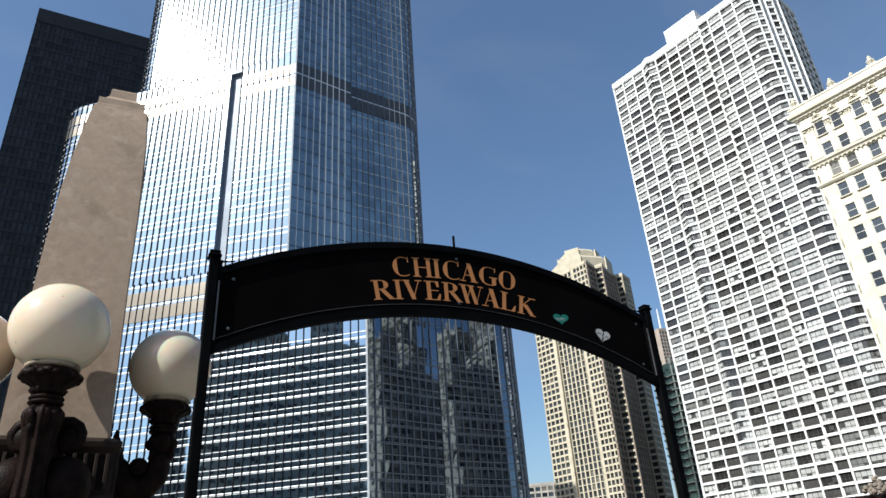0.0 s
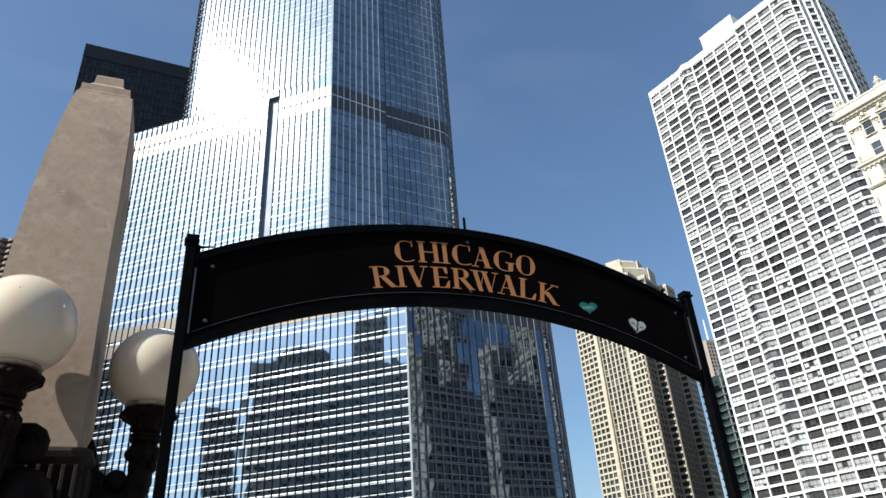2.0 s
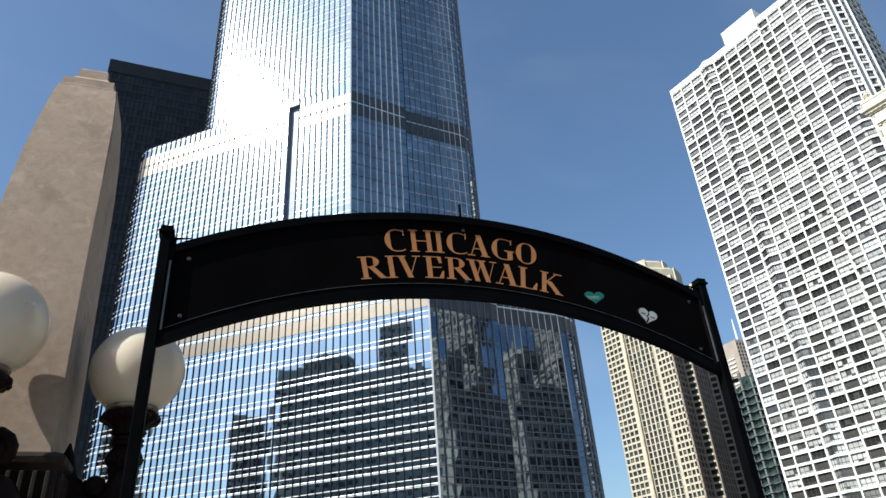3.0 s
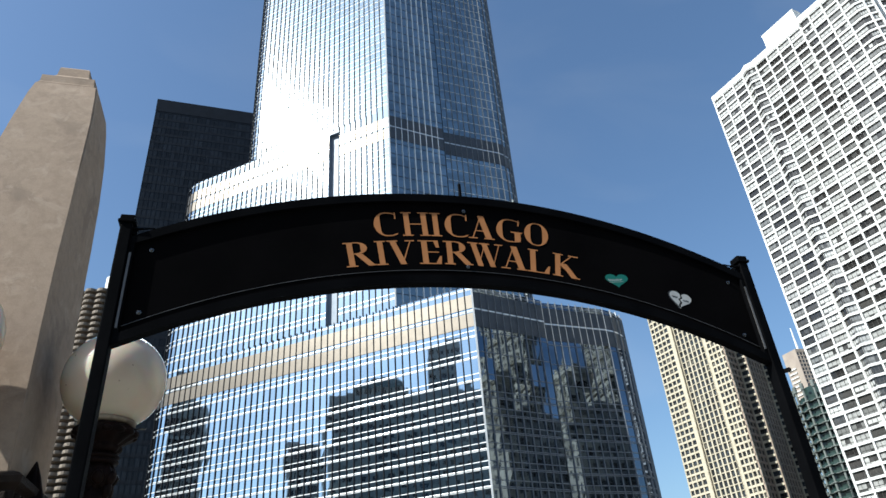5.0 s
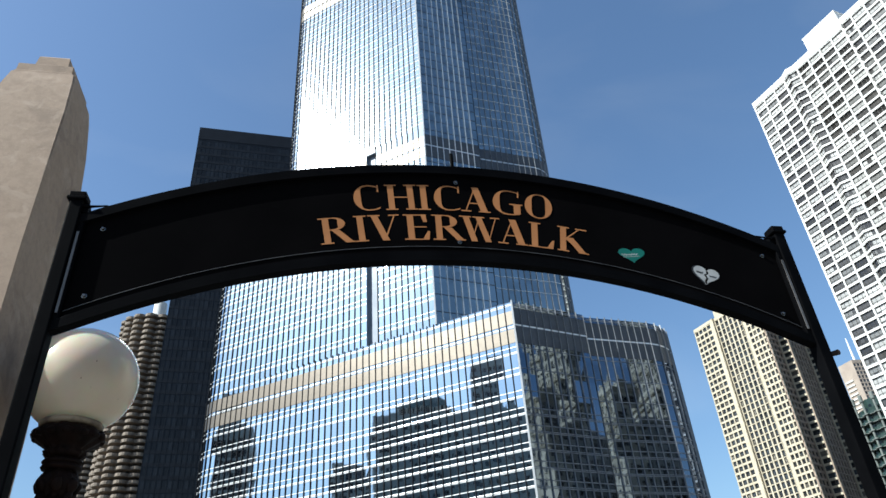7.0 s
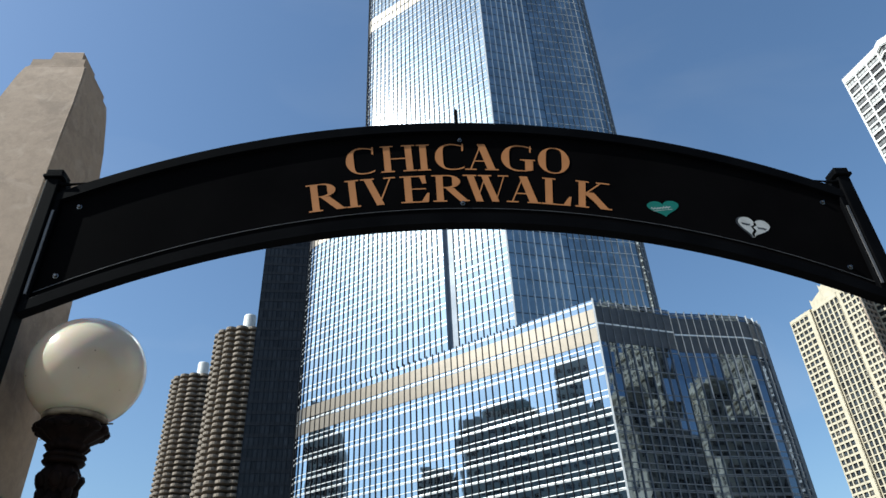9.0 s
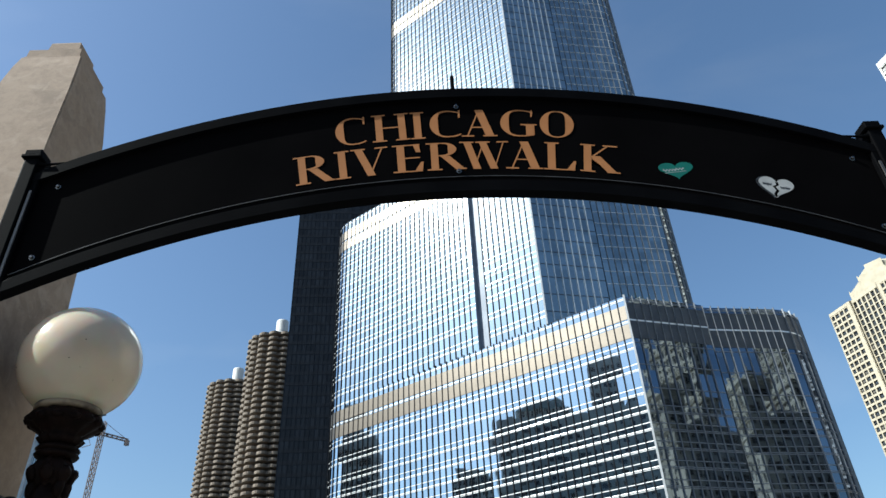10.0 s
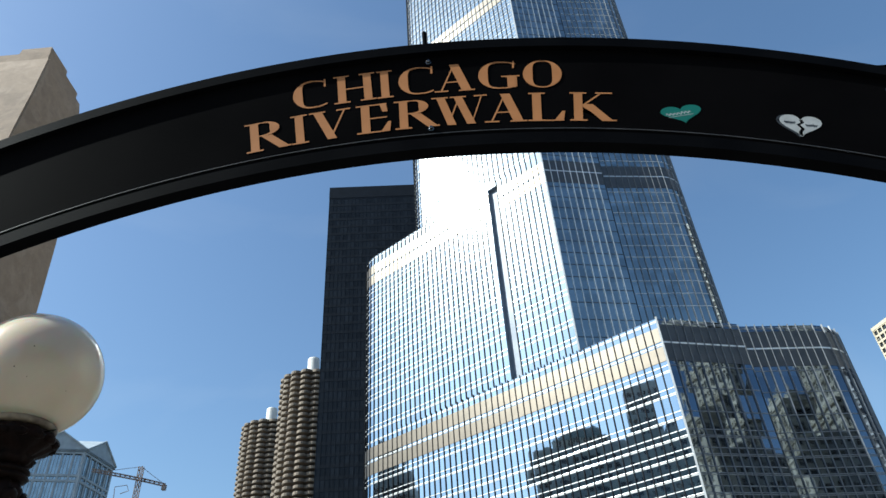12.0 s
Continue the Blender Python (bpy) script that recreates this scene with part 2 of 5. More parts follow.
def bevelled(bm, width, segments=1):
    bmesh.ops.bevel(bm, geom=bm.edges[:], offset=width, segments=segments, affect="EDGES", profile=0.6)


def lathe(bm, rows, steps=32, m=None, flutes=0, depth=0.0):
    """A turned body: rows of (radius, z)."""
    m = m or Matrix()
    rings = []
    for r, z in rows:
        ring = []
        for i in range(steps):
            a = 2 * math.pi * i / steps
            q = r * (1 + depth * math.cos(a * flutes)) if flutes else r
            ring.append(bm.verts.new(m @ Vector((q * math.cos(a), q * math.sin(a), z))))
        rings.append(ring)
    for low, up in zip(rings, rings[1:]):
        for i in range(steps):
            bm.faces.new((low[i], low[(i + 1) % steps], up[(i + 1) % steps], up[i]))
    bm.faces.new(rings[0][::-1])
    bm.faces.new(rings[-1])


def tube(bm, path, radii, steps=14):
    """A round bar along a path of points, its radius given point by point."""
    rings = []
    up = Vector((0.31, 0.9, 0.3)).normalized()
    for i, p in enumerate(path):
        along = (Vector(path[min(i + 1, len(path) - 1)]) - Vector(path[max(i - 1, 0)])).normalized()
        side = along.cross(up).normalized()
        other = along.cross(side).normalized()
        rings.append([bm.verts.new(Vector(p) + radii[i] * (math.cos(2 * math.pi * k / steps) * side + math.sin(2 * math.pi * k / steps) * other)) for k in range(steps)])
    for low, upper in zip(rings, rings[1:]):
        for k in range(steps):
            bm.faces.new((low[k], low[(k + 1) % steps], upper[(k + 1) % steps], upper[k]))
    bm.faces.new(rings[0][::-1])
    bm.faces.new(rings[-1])


def prism(bm, plan, z0, z1):
    """An upright block on a plan of (x, y) points."""
    low = [bm.verts.new((x, y, z0)) for x, y in plan]
    up = [bm.verts.new((x, y, z1)) for x, y in plan]
    k = len(plan)
    for i in range(k):
        bm.faces.new((low[i], low[(i + 1) % k], up[(i + 1) % k], up[i]))
    bm.faces.new(low[::-1])
    bm.faces.new(up)


def finish(bm, name, mats, smooth=False):
    bmesh.ops.recalc_face_normals(bm, faces=bm.faces[:])
    me = bpy.data.meshes.new(name)
    bm.to_mesh(me)
    bm.free()
    for mt in (mats if isinstance(mats, (list, tuple)) else [mats]):
        me.materials.append(mt)
    if smooth:
        me.shade_smooth()
    return me


def part(name, bm, mat, parent=None, label="", smooth=False, kind=""):
    """Links a bmesh, or a mesh, as one object under its parent."""
    ob = new(name, finish(bm, name, mat, smooth) if isinstance(bm, bmesh.types.BMesh) else bm)
    ob.parent = parent
    return tagged(ob, label, kind=kind)


def thing(name, label, category, group="", kind="", at=(0, 0, 0)):
    ob = new(name)
    ob.location = at
    ob.empty_display_size = 0.2
    return tagged(ob, label, category, group, kind)


def sweep(plan, profile):
    """A mesh of the closed profile of (out, z) points drawn along the open plan; out is to the right of its way."""
    pts = [Vector((x, y)) for x, y in plan]
    bm = bmesh.new()
    rings = []
    for i, p in enumerate(pts):
        ways = []
        if i:
            ways.append((p - pts[i - 1]).normalized())
        if i < len(pts) - 1:
            ways.append((pts[i + 1] - p).normalized())
        norms = [Vector((w.y, -w.x)) for w in ways]
        n = sum(norms, Vector((0, 0))).normalized()
        n /= max(0.5, n.dot(norms[0]))
        rings.append([bm.verts.new((p.x + n.x * o, p.y + n.y * o, z)) for o, z in profile])
    k = len(profile)
    for a, b in zip(rings, rings[1:]):
        for i in range(k):
            bm.faces.new((a[i], a[(i + 1) % k], b[(i + 1) % k], b[i]))
    bm.faces.new(rings[0][::-1])
    bm.faces.new(rings[-1])
    return bm


def stations(plan, bay):
    """Points every bay along the plan, each with its outward normal."""
    found = []
    for a, b in zip(plan, plan[1:]):
        a, b = Vector(a), Vector(b)
        length = (b - a).length
        n = max(1, round(length / bay))
        w = (b - a) / length
        for i in range(n):
            found.append((a + (b - a) * i / n, Vector((w.y, -w.x)), length / n, w))
    return found


def panes(name, plan, bay, zs, mat, parent, tilt, singles=0, near=None, inset=0.0):
    """Glass panes between the floors zs, each a hair out of true; the nearest few are objects of their own."""
    rnd = random.Random(len(plan) * 7 + len(zs))
    verts, faces, cells = [], [], []
    for p, n, width, w in stations(plan, bay):
        for z0, z1 in zip(zs, zs[1:]):
            cells.append((p, n, width, w, z0, z1))
    if singles:
        cells.sort(key=lambda c: (c[0] - Vector(near)).length + abs(c[4] - 40) * 0.3)
    for i, (p, n, width, w, z0, z1) in enumerate(cells):
        ta, tb, tc = (rnd.gauss(0, tilt) for _ in range(3))
        four = []
        for s, z, k in ((0, z0, -ta - tb), (1, z0, ta - tb), (1, z1, ta + tb + tc), (0, z1, -ta + tb)):
            q = p + w * width * s + n * (k * width * 0.5 - inset)
            four.append((q.x, q.y, z))
        if i < singles:
            me = bpy.data.meshes.new(name)
            me.from_pydata(four, [], [(0, 1, 2, 3)])
            me.materials.append(mat)
            part(name, me, mat, parent)
        else:
            faces.append(tuple(range(len(verts), len(verts) + 4)))
            verts.extend(four)
    if faces:
        me = bpy.data.meshes.new(name + "_field")
        me.from_pydata(verts, [], faces)
        me.materials.append(mat)
        part(name + "_field", me, mat, parent, kind="stuff")


def fins(plan, bay, z0, z1, depth, width, mat, parent, name="fin"):
    """Upright mullion fins, one object each on one mesh."""
    bm = bmesh.new()
    box(bm, -width / 2, 0.0, z0, width / 2, depth, z1)
    me = finish(bm, name, mat)
    spots = stations(plan, bay)
    for i, (p, n, _, w) in enumerate(spots):
        ob = part(name, me, mat, parent)
        ob.location = (p.x, p.y, 0)
        ob.rotation_euler.z = math.atan2(n.y, n.x) - math.pi / 2


def arc(cx, cy, r, a0, a1, n):
    return [(cx + r * math.cos(radians(a0 + (a1 - a0) * i / n)), cy + r * math.sin(radians(a0 + (a1 - a0) * i / n))) for i in range(n + 1)]


class Soup:
    """Many small boxes and quads gathered into one mesh."""

    def __init__(self):
        self.v, self.f, self.k = [], [], []

    def box(self, x0, y0, z0, x1, y1, z1, m=None, k=0):
        s = len(self.v)
        for c in ((x0, y0, z0), (x1, y0, z0), (x1, y1, z0), (x0, y1, z0), (x0, y0, z1), (x1, y0, z1), (x1, y1, z1), (x0, y1, z1)):
            self.v.append(tuple(m @ Vector(c)) if m else c)
        for q in ((3, 2, 1, 0), (4, 5, 6, 7), (0, 1, 5, 4), (1, 2, 6, 5), (2, 3, 7, 6), (3, 0, 4, 7)):
            self.f.append(tuple(s + i for i in q))
            self.k.append(k)

    def quad(self, pts, m=None, k=0):
        s = len(self.v)
        self.v.extend(tuple(m @ Vector(p)) if m else p for p in pts)
        self.f.append((s, s + 1, s + 2, s + 3))
        self.k.append(k)

    def mesh(self, name, mats):
        me = bpy.data.meshes.new(name)
        me.from_pydata(self.v, [], self.f)
        for mt in mats:
            me.materials.append(mt)
        me.polygons.foreach_set("material_index", self.k)
        me.update()
        return me


def inset(plan, d):
    """The closed plan, drawn in by d (anticlockwise plans)."""
    out = []
    n = len(plan)
    for i in range(n):
        a, b, c = Vector(plan[i - 1]), Vector(plan[i]), Vector(plan[(i + 1) % n])
        w0, w1 = (b - a).normalized(), (c - b).normalized()
        n0, n1 = Vector((-w0.y, w0.x)), Vector((-w1.y, w1.x))
        m = (n0 + n1).normalized()
        m *= d / max(0.35, m.dot(n0))
        out.append((b.x + m.x, b.y + m.y))
    return out


def window_into(s, m, w, h, lights, sash, g=0, fr=1, rnd=None):
    """A window w by h in the plane y = 0, outside towards -y: panes set back in one joined frame of bars."""
    if not lights:
        s.quad(((-w / 2, 0, 0), (w / 2, 0, 0), (w / 2, 0, h), (-w / 2, 0, h)), m, g)
        return
    lights = lights if w > 1.8 else min(lights, 2)
    rail = h * (0.3 if lights > 1 else 0.5)
    xs = [-w / 2]
    for i in range(lights):
        x0, x1 = -w / 2 + w * i / lights, -w / 2 + w * (i + 1) / lights
        xs += [x0 + sash * (1.0 if i == 0 else 0.5), x1 - sash * (1.0 if i == lights - 1 else 0.5)]
    xs.append(w / 2)
    zs = [0, sash, rail, rail + sash, h - sash, h]
    start, nx = len(s.v), len(xs)
    for y in (-sash, 0.0):
        for z in zs:
            for x in xs:
                s.v.append(tuple(m @ Vector((x, y, z))) if m else (x, y, z))
    back = nx * len(zs)
    for b in range(len(zs) - 1):
        for a in range(nx - 1):
            q = [start + b * nx + a, start + b * nx + a + 1, start + (b + 1) * nx + a + 1, start + (b + 1) * nx + a]
            if a % 2 and b % 2:
                s.f.append(tuple(k + back for k in q))
                s.k.append(2 if rnd and rnd.random() < (0.1 if b > 1 else 0.2) else g)
                for c in range(4):
                    s.f.append((q[c], q[(c + 1) % 4], q[(c + 1) % 4] + back, q[c] + back))
                    s.k.append(fr)
            else:
                s.f.append(tuple(q))
                s.k.append(fr)


def grid_block(parent, plan, bays, z0, z1, floor, pier, beam, recess, wall, glass, glass_joined, bar, lights=3, singles=0, sash=0.09, first=0.0, near=(0, 0), split=False, alt=None, alt_sides=(), folds=(), thin_floors=()):
    """A block of piers and floor beams with windows set back in the openings. plan: anticlockwise corners; bays: the number along each
    side, 0 for a plain wall, None for a side built elsewhere; folds: the corners round which a window runs on with no pier.
    The nearest windows are objects of their own."""
    bm = bmesh.new()
    prism(bm, inset(plan, recess + 0.05), z0, z1 - 0.3)
    part("core", bm, wall, parent)
    s = Soup()
    floors = int((z1 - z0 - first - 0.4) / floor)
    top = z0 + first + floors * floor
    spots, tall = [], beam * 0.3
    for i, nb in enumerate(bays):
        a, b = Vector(plan[i]), Vector(plan[(i + 1) % len(plan)])
        length = (b - a).length
        w = (b - a) / length
        m = Matrix.Translation((a.x, a.y, 0)) @ Matrix.Rotation(math.atan2(w.y, w.x), 4, "Z")
        if nb is None:
            continue
        if not nb:
            s.box(0, 0, z0, length, recess, z1, m, int(i in alt_sides))
            continue
        thick = pier * (1.3 if i in thin_floors else 1.0)
        bare0, bare1 = i in folds, (i + 1) % len(plan) in folds
        step = length / nb
        if split:
            bm = bmesh.new()
            box(bm, -pier / 2, 0, z0, pier / 2, recess + 0.1, z1)
            pier_me = finish(bm, "pier", wall)
            for j in range(nb + 1):
                part("pier", pier_me, None, parent).matrix_local = m @ Matrix.Translation((min(max(j * step, pier / 2), length - pier / 2), 0, 0))
            bm = bmesh.new()
            box(bm, 0, 0.06, -beam / 2, length, recess + 0.08, beam / 2)
            beam_me = finish(bm, "spandrel", wall)
            for k in range(1, floors + 1):
                part("spandrel", beam_me, None, parent).matrix_local = m @ Matrix.Translation((0, 0, z0 + first + k * floor))
        for j in range(0 if split else nb + 1):
            x = j * step
            if (j == 0 and bare0) or (j == nb and bare1):
                continue
            s.box(max(0, x - thick / 2), 0, z0, min(length, x + thick / 2), recess + 0.1, z1, m, int(i in alt_sides))
        for k in range(1 if split else floors + 1):
            z = z0 + first + k * floor
            deep = beam * (0.2 if i in thin_floors else 0.5)
            s.box(0, 0.06, z - deep if k else z0, length, recess + 0.08, z + deep, m, int(i in alt_sides))
        s.box(0, -0.08, top, length, recess + 0.1, z1, m)
        for k in range(floors):
            for j in range(nb):
                z = z0 + first + k * floor + beam / 2 - (tall if i in thin_floors else 0)
                x0 = j * step + (0.02 if j == 0 and bare0 else thick / 2)
                x1 = (j + 1) * step - (0.02 if j == nb - 1 and bare1 else thick / 2)
                spots.append((m @ Matrix.Translation(((x0 + x1) / 2, recess, z)), x1 - x0, floor - beam + (2 * tall if i in thin_floors else 0)))
    part("facade_grid", s.mesh("facade_grid", [wall, alt or wall]), wall, parent)
    spots.sort(key=lambda q: (q[0].translation - Vector((near[0], near[1], 90))).length)
    shared = {}
    some = random.Random(len(spots)) if lights == 3 else None
    rest = Soup()
    for i, (m, w, h) in enumerate(spots):
        if i < singles:
            key = (round(w, 2), round(h, 2), i % 7)
            if key not in shared:
                one = Soup()
                window_into(one, None, w, h, lights, sash, rnd=some)
                shared[key] = one.mesh("window", [glass, bar, M_DIMGLASS])
            ob = part("window", shared[key], None, parent)
            ob.matrix_local = m
        else:
            window_into(rest, m, w, h, lights, sash, rnd=some)
    if rest.v:
        part("window_field", rest.mesh("window_field", [glass_joined, bar, M_DIMGLASS]), None, parent, kind="stuff")
    bm = bmesh.new()
    prism(bm, inset(plan, recess + 0.02), z1 - 0.29, z1 - 0.02)
    part("roof", bm, M_ROOF, parent)


# ---- ground ----
bm = bmesh.new()
box(bm, -2500, -2500, -1.2, 2500, 2500, -0.16)
tagged(part("ground", bm, M_GROUND), "dark city ground stretching between the towers", "ground", kind="structure")
bm = bmesh.new()
box(bm, -9, -8, -0.155, 9, 9, 0)
bevelled(bm, 0.02)
tagged(part("pavement", bm, M_PAVE), "grey concrete pavement with a raised kerb edge", "pavement", kind="structure")


# ---- the stepped glass tower ----
def face_y(x):
    """The long south face: one straight line on plan."""
    return 131.7 - 0.7926 * (x - 10)


tower = thing("glass_tower", "tall stepped skyscraper of mirrored blue glass and steel fins", "skyscraper")
arc_low = arc(-17.5, 163.8, 8, 168, 231.6, 6)
arc_high = arc(-4.9, 149.9, 5, 165, 231.6, 5)
east_low = [(34.9, face_y(34.9)), (50.5, 116.4)]
east_low_b = [(51.0, 117.4), (65.2, 119.2)] + arc(63.3, 129.0, 10, -78, 10, 8)[1:]
east_high = [(22.2, face_y(22.2)), (36.0, 124.9)]
east_high_b = [(36.4, 126.0), (50.9, 128.0)] + arc(49.6, 134.4, 6.5, -78, 10, 6)[1:]
BAR = [(-0.05, -0.33), (0.035, -0.33), (0.045, -0.32), (0.045, -0.18), (-0.045, -0.18), (-0.045, -0.05), (0.045, -0.05), (0.01, 0.095), (-0.05, 0.095)]
LINE = [(-0.05, 0.95), (0.05, 0.95), (0.06, 0.96), (0.045, 1.11), (-0.05, 1.11)]
BAND = [(-0.05, 0.0), (0.08, 0.0), (0.08, 2.75), (-0.05, 2.75)]
LOW_FLOORS = [52.7, 48.6, 44.4] + [41.3 - 3.05 * i for i in range(14)]
MID_FLOORS = [65.0, 69.0] + [73.0 + 3.12 * i for i in range(11)]
TALL_FLOORS = MID_FLOORS + [114.2 + 3.12 * i for i in range(37)]
HIGH_FLOORS = [117.3 + 3.12 * i for i in range(36) if not 180 < 117.3 + 3.12 * i < 187]


DEEP_BAND = [(-0.05, 0.0), (0.08, 0.0), (0.08, 3.42), (-0.05, 3.42)]
BAND_RAIL = [(-0.05, 3.42), (0.1, 3.42), (0.1, 3.72), (-0.05, 3.72)]


def curtain(plan, bay, z0, z1, levels, bands, glass, fin_mat, singles=0, near=(36, 112), tilt=0.004, rail_mat=None, top=True, louvre_mat=None, fin_width=0.14, heavy_below=0.0):
    """A curtain wall along the plan: panes, a heavy and a light rail at each floor, louvre bands and upright fins."""
    zs = sorted(set([z0, *levels, *bands, z1]))
    panes("pane", plan, bay, zs, glass, tower, tilt, singles, near)
    low = finish(sweep(plan, BAR), "floor_rail", rail_mat or M_RAIL)
    high = finish(sweep(plan, LINE), "upper_rail", rail_mat or M_RAIL)
    between = [bands[1] - 0.42] if len(bands) > 1 else []
    for z in list(levels) + between + ([z1 - 0.45] if top else []):
        if z not in levels or not rail_mat or z < heavy_below:
            ob = part("floor_rail", low, None, tower)
            ob.location.z = z
        if z in levels:
            ob = part("upper_rail", high, None, tower)
            ob.location.z = z
    louvre = finish(sweep(plan, DEEP_BAND if louvre_mat else BAND), "louvre_band", louvre_mat or M_LOUVRE)
    for z in bands:
        ob = part("louvre_band", louvre, None, tower)
        ob.location.z = z
    if louvre_mat:
        ob = part("band_rail", sweep(plan, BAND_RAIL), M_STEEL, tower)
        ob.location.z = bands[0]
    fins(plan, bay, z0, z1 + 0.25, 0.22 if fin_mat == M_FIN else 0.3, fin_width - 0.03 if fin_mat == M_FIN else fin_width, fin_mat, tower)


south_low = arc_low + [(34.9, face_y(34.9))]
south_mid = arc_low + [(9.3, face_y(9.3))]
south_mid_b = [(11.6, face_y(11.6)), (22.2, face_y(22.2))]
south_high = arc_high + [(22.2, face_y(22.2))]
curtain(south_low, 1.52, 0, 62.9, LOW_FLOORS, (54.6, 58.3), M_GLASS, M_FIN, singles=220)
# east faces: shade painted in by darker glass, rail and louvre materials
curtain(east_low, 1.6, 0, 62.9, LOW_FLOORS, (54.6, 58.3), M_GLASS_SHADE, M_STEEL_DIM, rail_mat=M_STEEL_DIM, louvre_mat=M_SPANDREL, tilt=0.0075, fin_width=0.065, heavy_below=42)
curtain(east_low_b, 1.6, 0, 62.9, LOW_FLOORS, (54.6, 58.3), M_GLASS_SHADE, M_STEEL_DIM, rail_mat=M_STEEL_DIM, louvre_mat=M_SPANDREL, tilt=0.0075, fin_width=0.065, heavy_below=42)
curtain(south_mid, 1.52, 62.9, 115.5, MID_FLOORS, (106.6, 110.0), M_GLASS, M_FIN)
curtain(south_mid_b, 1.52, 62.9, 115.5, MID_FLOORS, (106.6, 110.0), M_GLASS, M_FIN, top=False)
curtain(south_high, 1.52, 115.5, 230, HIGH_FLOORS, (180.6, 184.0), M_GLASS, M_FIN)
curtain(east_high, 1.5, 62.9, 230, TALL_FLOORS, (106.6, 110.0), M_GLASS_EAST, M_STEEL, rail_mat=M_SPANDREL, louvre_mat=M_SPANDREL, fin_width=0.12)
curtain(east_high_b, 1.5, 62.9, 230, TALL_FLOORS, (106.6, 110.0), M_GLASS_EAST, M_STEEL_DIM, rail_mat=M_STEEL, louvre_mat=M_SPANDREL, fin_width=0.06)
for cx, cz0, cz1 in ((34.9, 0, 63.1), (22.2, 62.9, 230)):
    bm = bmesh.new()
    box(bm, -0.16, -0.42, cz0, 0.16, 0.1, cz1)
    ob = part("corner_post", bm, M_RAIL, tower, "bright steel corner post")
    ob.location, ob.rotation_euler.z = (cx, face_y(cx), 0), radians(-16)

# bodies behind the glass, the dark upright slot and the roofs
back = (52, 178)
bm = bmesh.new()
prism(bm, inset(arc_low[1:] + [(34.9, face_y(34.9)), (50.6, 117.6), (65, 119.5), (70.6, 122.4), (73, 129), (73.4, 140), back, (-10, 186)], 0.5), 0, 62.2)
part("lower_body", bm, M_BRONZE_WALL, tower)
bm = bmesh.new()
prism(bm, inset(arc_low[1:] + [(9.3, face_y(9.3)), (14, 150), (6, 172), (-10, 182)], 0.5), 62.2, 114.8)
part("middle_body", bm, M_BRONZE_WALL, tower)
bm = bmesh.new()
prism(bm, inset([(11.6, face_y(11.6)), (22.2, face_y(22.2)), (36.2, 126.0), (50.9, 128.2), (55.4, 132), (55.8, 150), (14, 165)], 0.5), 62.2, 115.5)
prism(bm, inset(arc_high[1:] + [(22.2, face_y(22.2)), (36.2, 126.0), (50.9, 128.2), (55.4, 132), (55.8, 150), (0, 168)], 0.5), 115.6, 229.5)
part("upper_body", bm, M_BRONZE_WALL, tower)
s = Soup()
slot_m = Matrix.Translation((9.3, face_y(9.3), 0)) @ Matrix.Rotation(math.atan2(-0.6211, 0.7837), 4, "Z")
s.box(0.0, 1.0, 62.9, 2.94, 1.4, 115.2, slot_m)
s.box(-0.1, 0.1, 62.9, 0.05, 1.4, 115.2, slot_m)
s.box(2.86, 0.1, 62.9, 3.0, 1.4, 115.2, slot_m)
s.box(-0.1, 0.05, 114.2, 3.0, 1.4, 115.75, slot_m)
part("shadow_slot", s.mesh("shadow_slot", [M_SLOT]), None, tower, "dark recessed joint between the two glass volumes")
# glass rail and planting on the lower terrace
rail = [(22.6, face_y(22.6) + 0.6), (34.6, face_y(34.6) + 0.7), (50.4, 117.2), (51.4, 118.2), (66.0, 120.2)]
part("terrace_rail", sweep(rail, [(-0.02, 62.2), (0.02, 62.2), (0.02, 63.3), (-0.02, 63.3)]), M_BLUEGLASS, tower, "clear glass terrace rail")


def shrub(x, y, size, seed):
    ob = thing("terrace_shrub", "small leafy green shrub on the glass tower's terrace", "shrub", "shrubs on the terrace", at=(x, y, 62.2))
    rnd = random.Random(seed)
    bm = bmesh.new()
    tube(bm, [(0, 0, 0), (0.03, 0.02, size * 0.4), (0.1, -0.05, size * 0.75)], [0.06, 0.05, 0.025], 7)
    tube(bm, [(0.03, 0.02, size * 0.35), (-0.2, 0.1, size * 0.7)], [0.035, 0.015], 6)
    part("trunk", bm, M_BROWN, ob)
    s = Soup()
    for _ in range(260):
        d = Vector((rnd.gauss(0, 0.32), rnd.gauss(0, 0.32), rnd.gauss(0.66, 0.2))) * size
        m = Matrix.Translation(d) @ Matrix.Rotation(rnd.random() * 6.28, 4, Vector((rnd.gauss(0, 1), rnd.gauss(0, 1), 1)))
        a = 0.05 + 0.06 * rnd.random()
        s.quad(((-a, 0, 0), (0, -a * 0.6, 0), (a, 0, 0.02), (0, a * 0.6, 0)), m)
    part("crown", s.mesh("crown", [M_LEAF]), None, ob)


for i, (x, y, size) in enumerate(((38.2, 115.2, 2.2), (24.2, 122.6, 1.7), (31.8, 116.9, 1.6), (43.2, 118.0, 1.9), (40.0, 116.3, 1.5))):
    shrub(x, y, size, i)

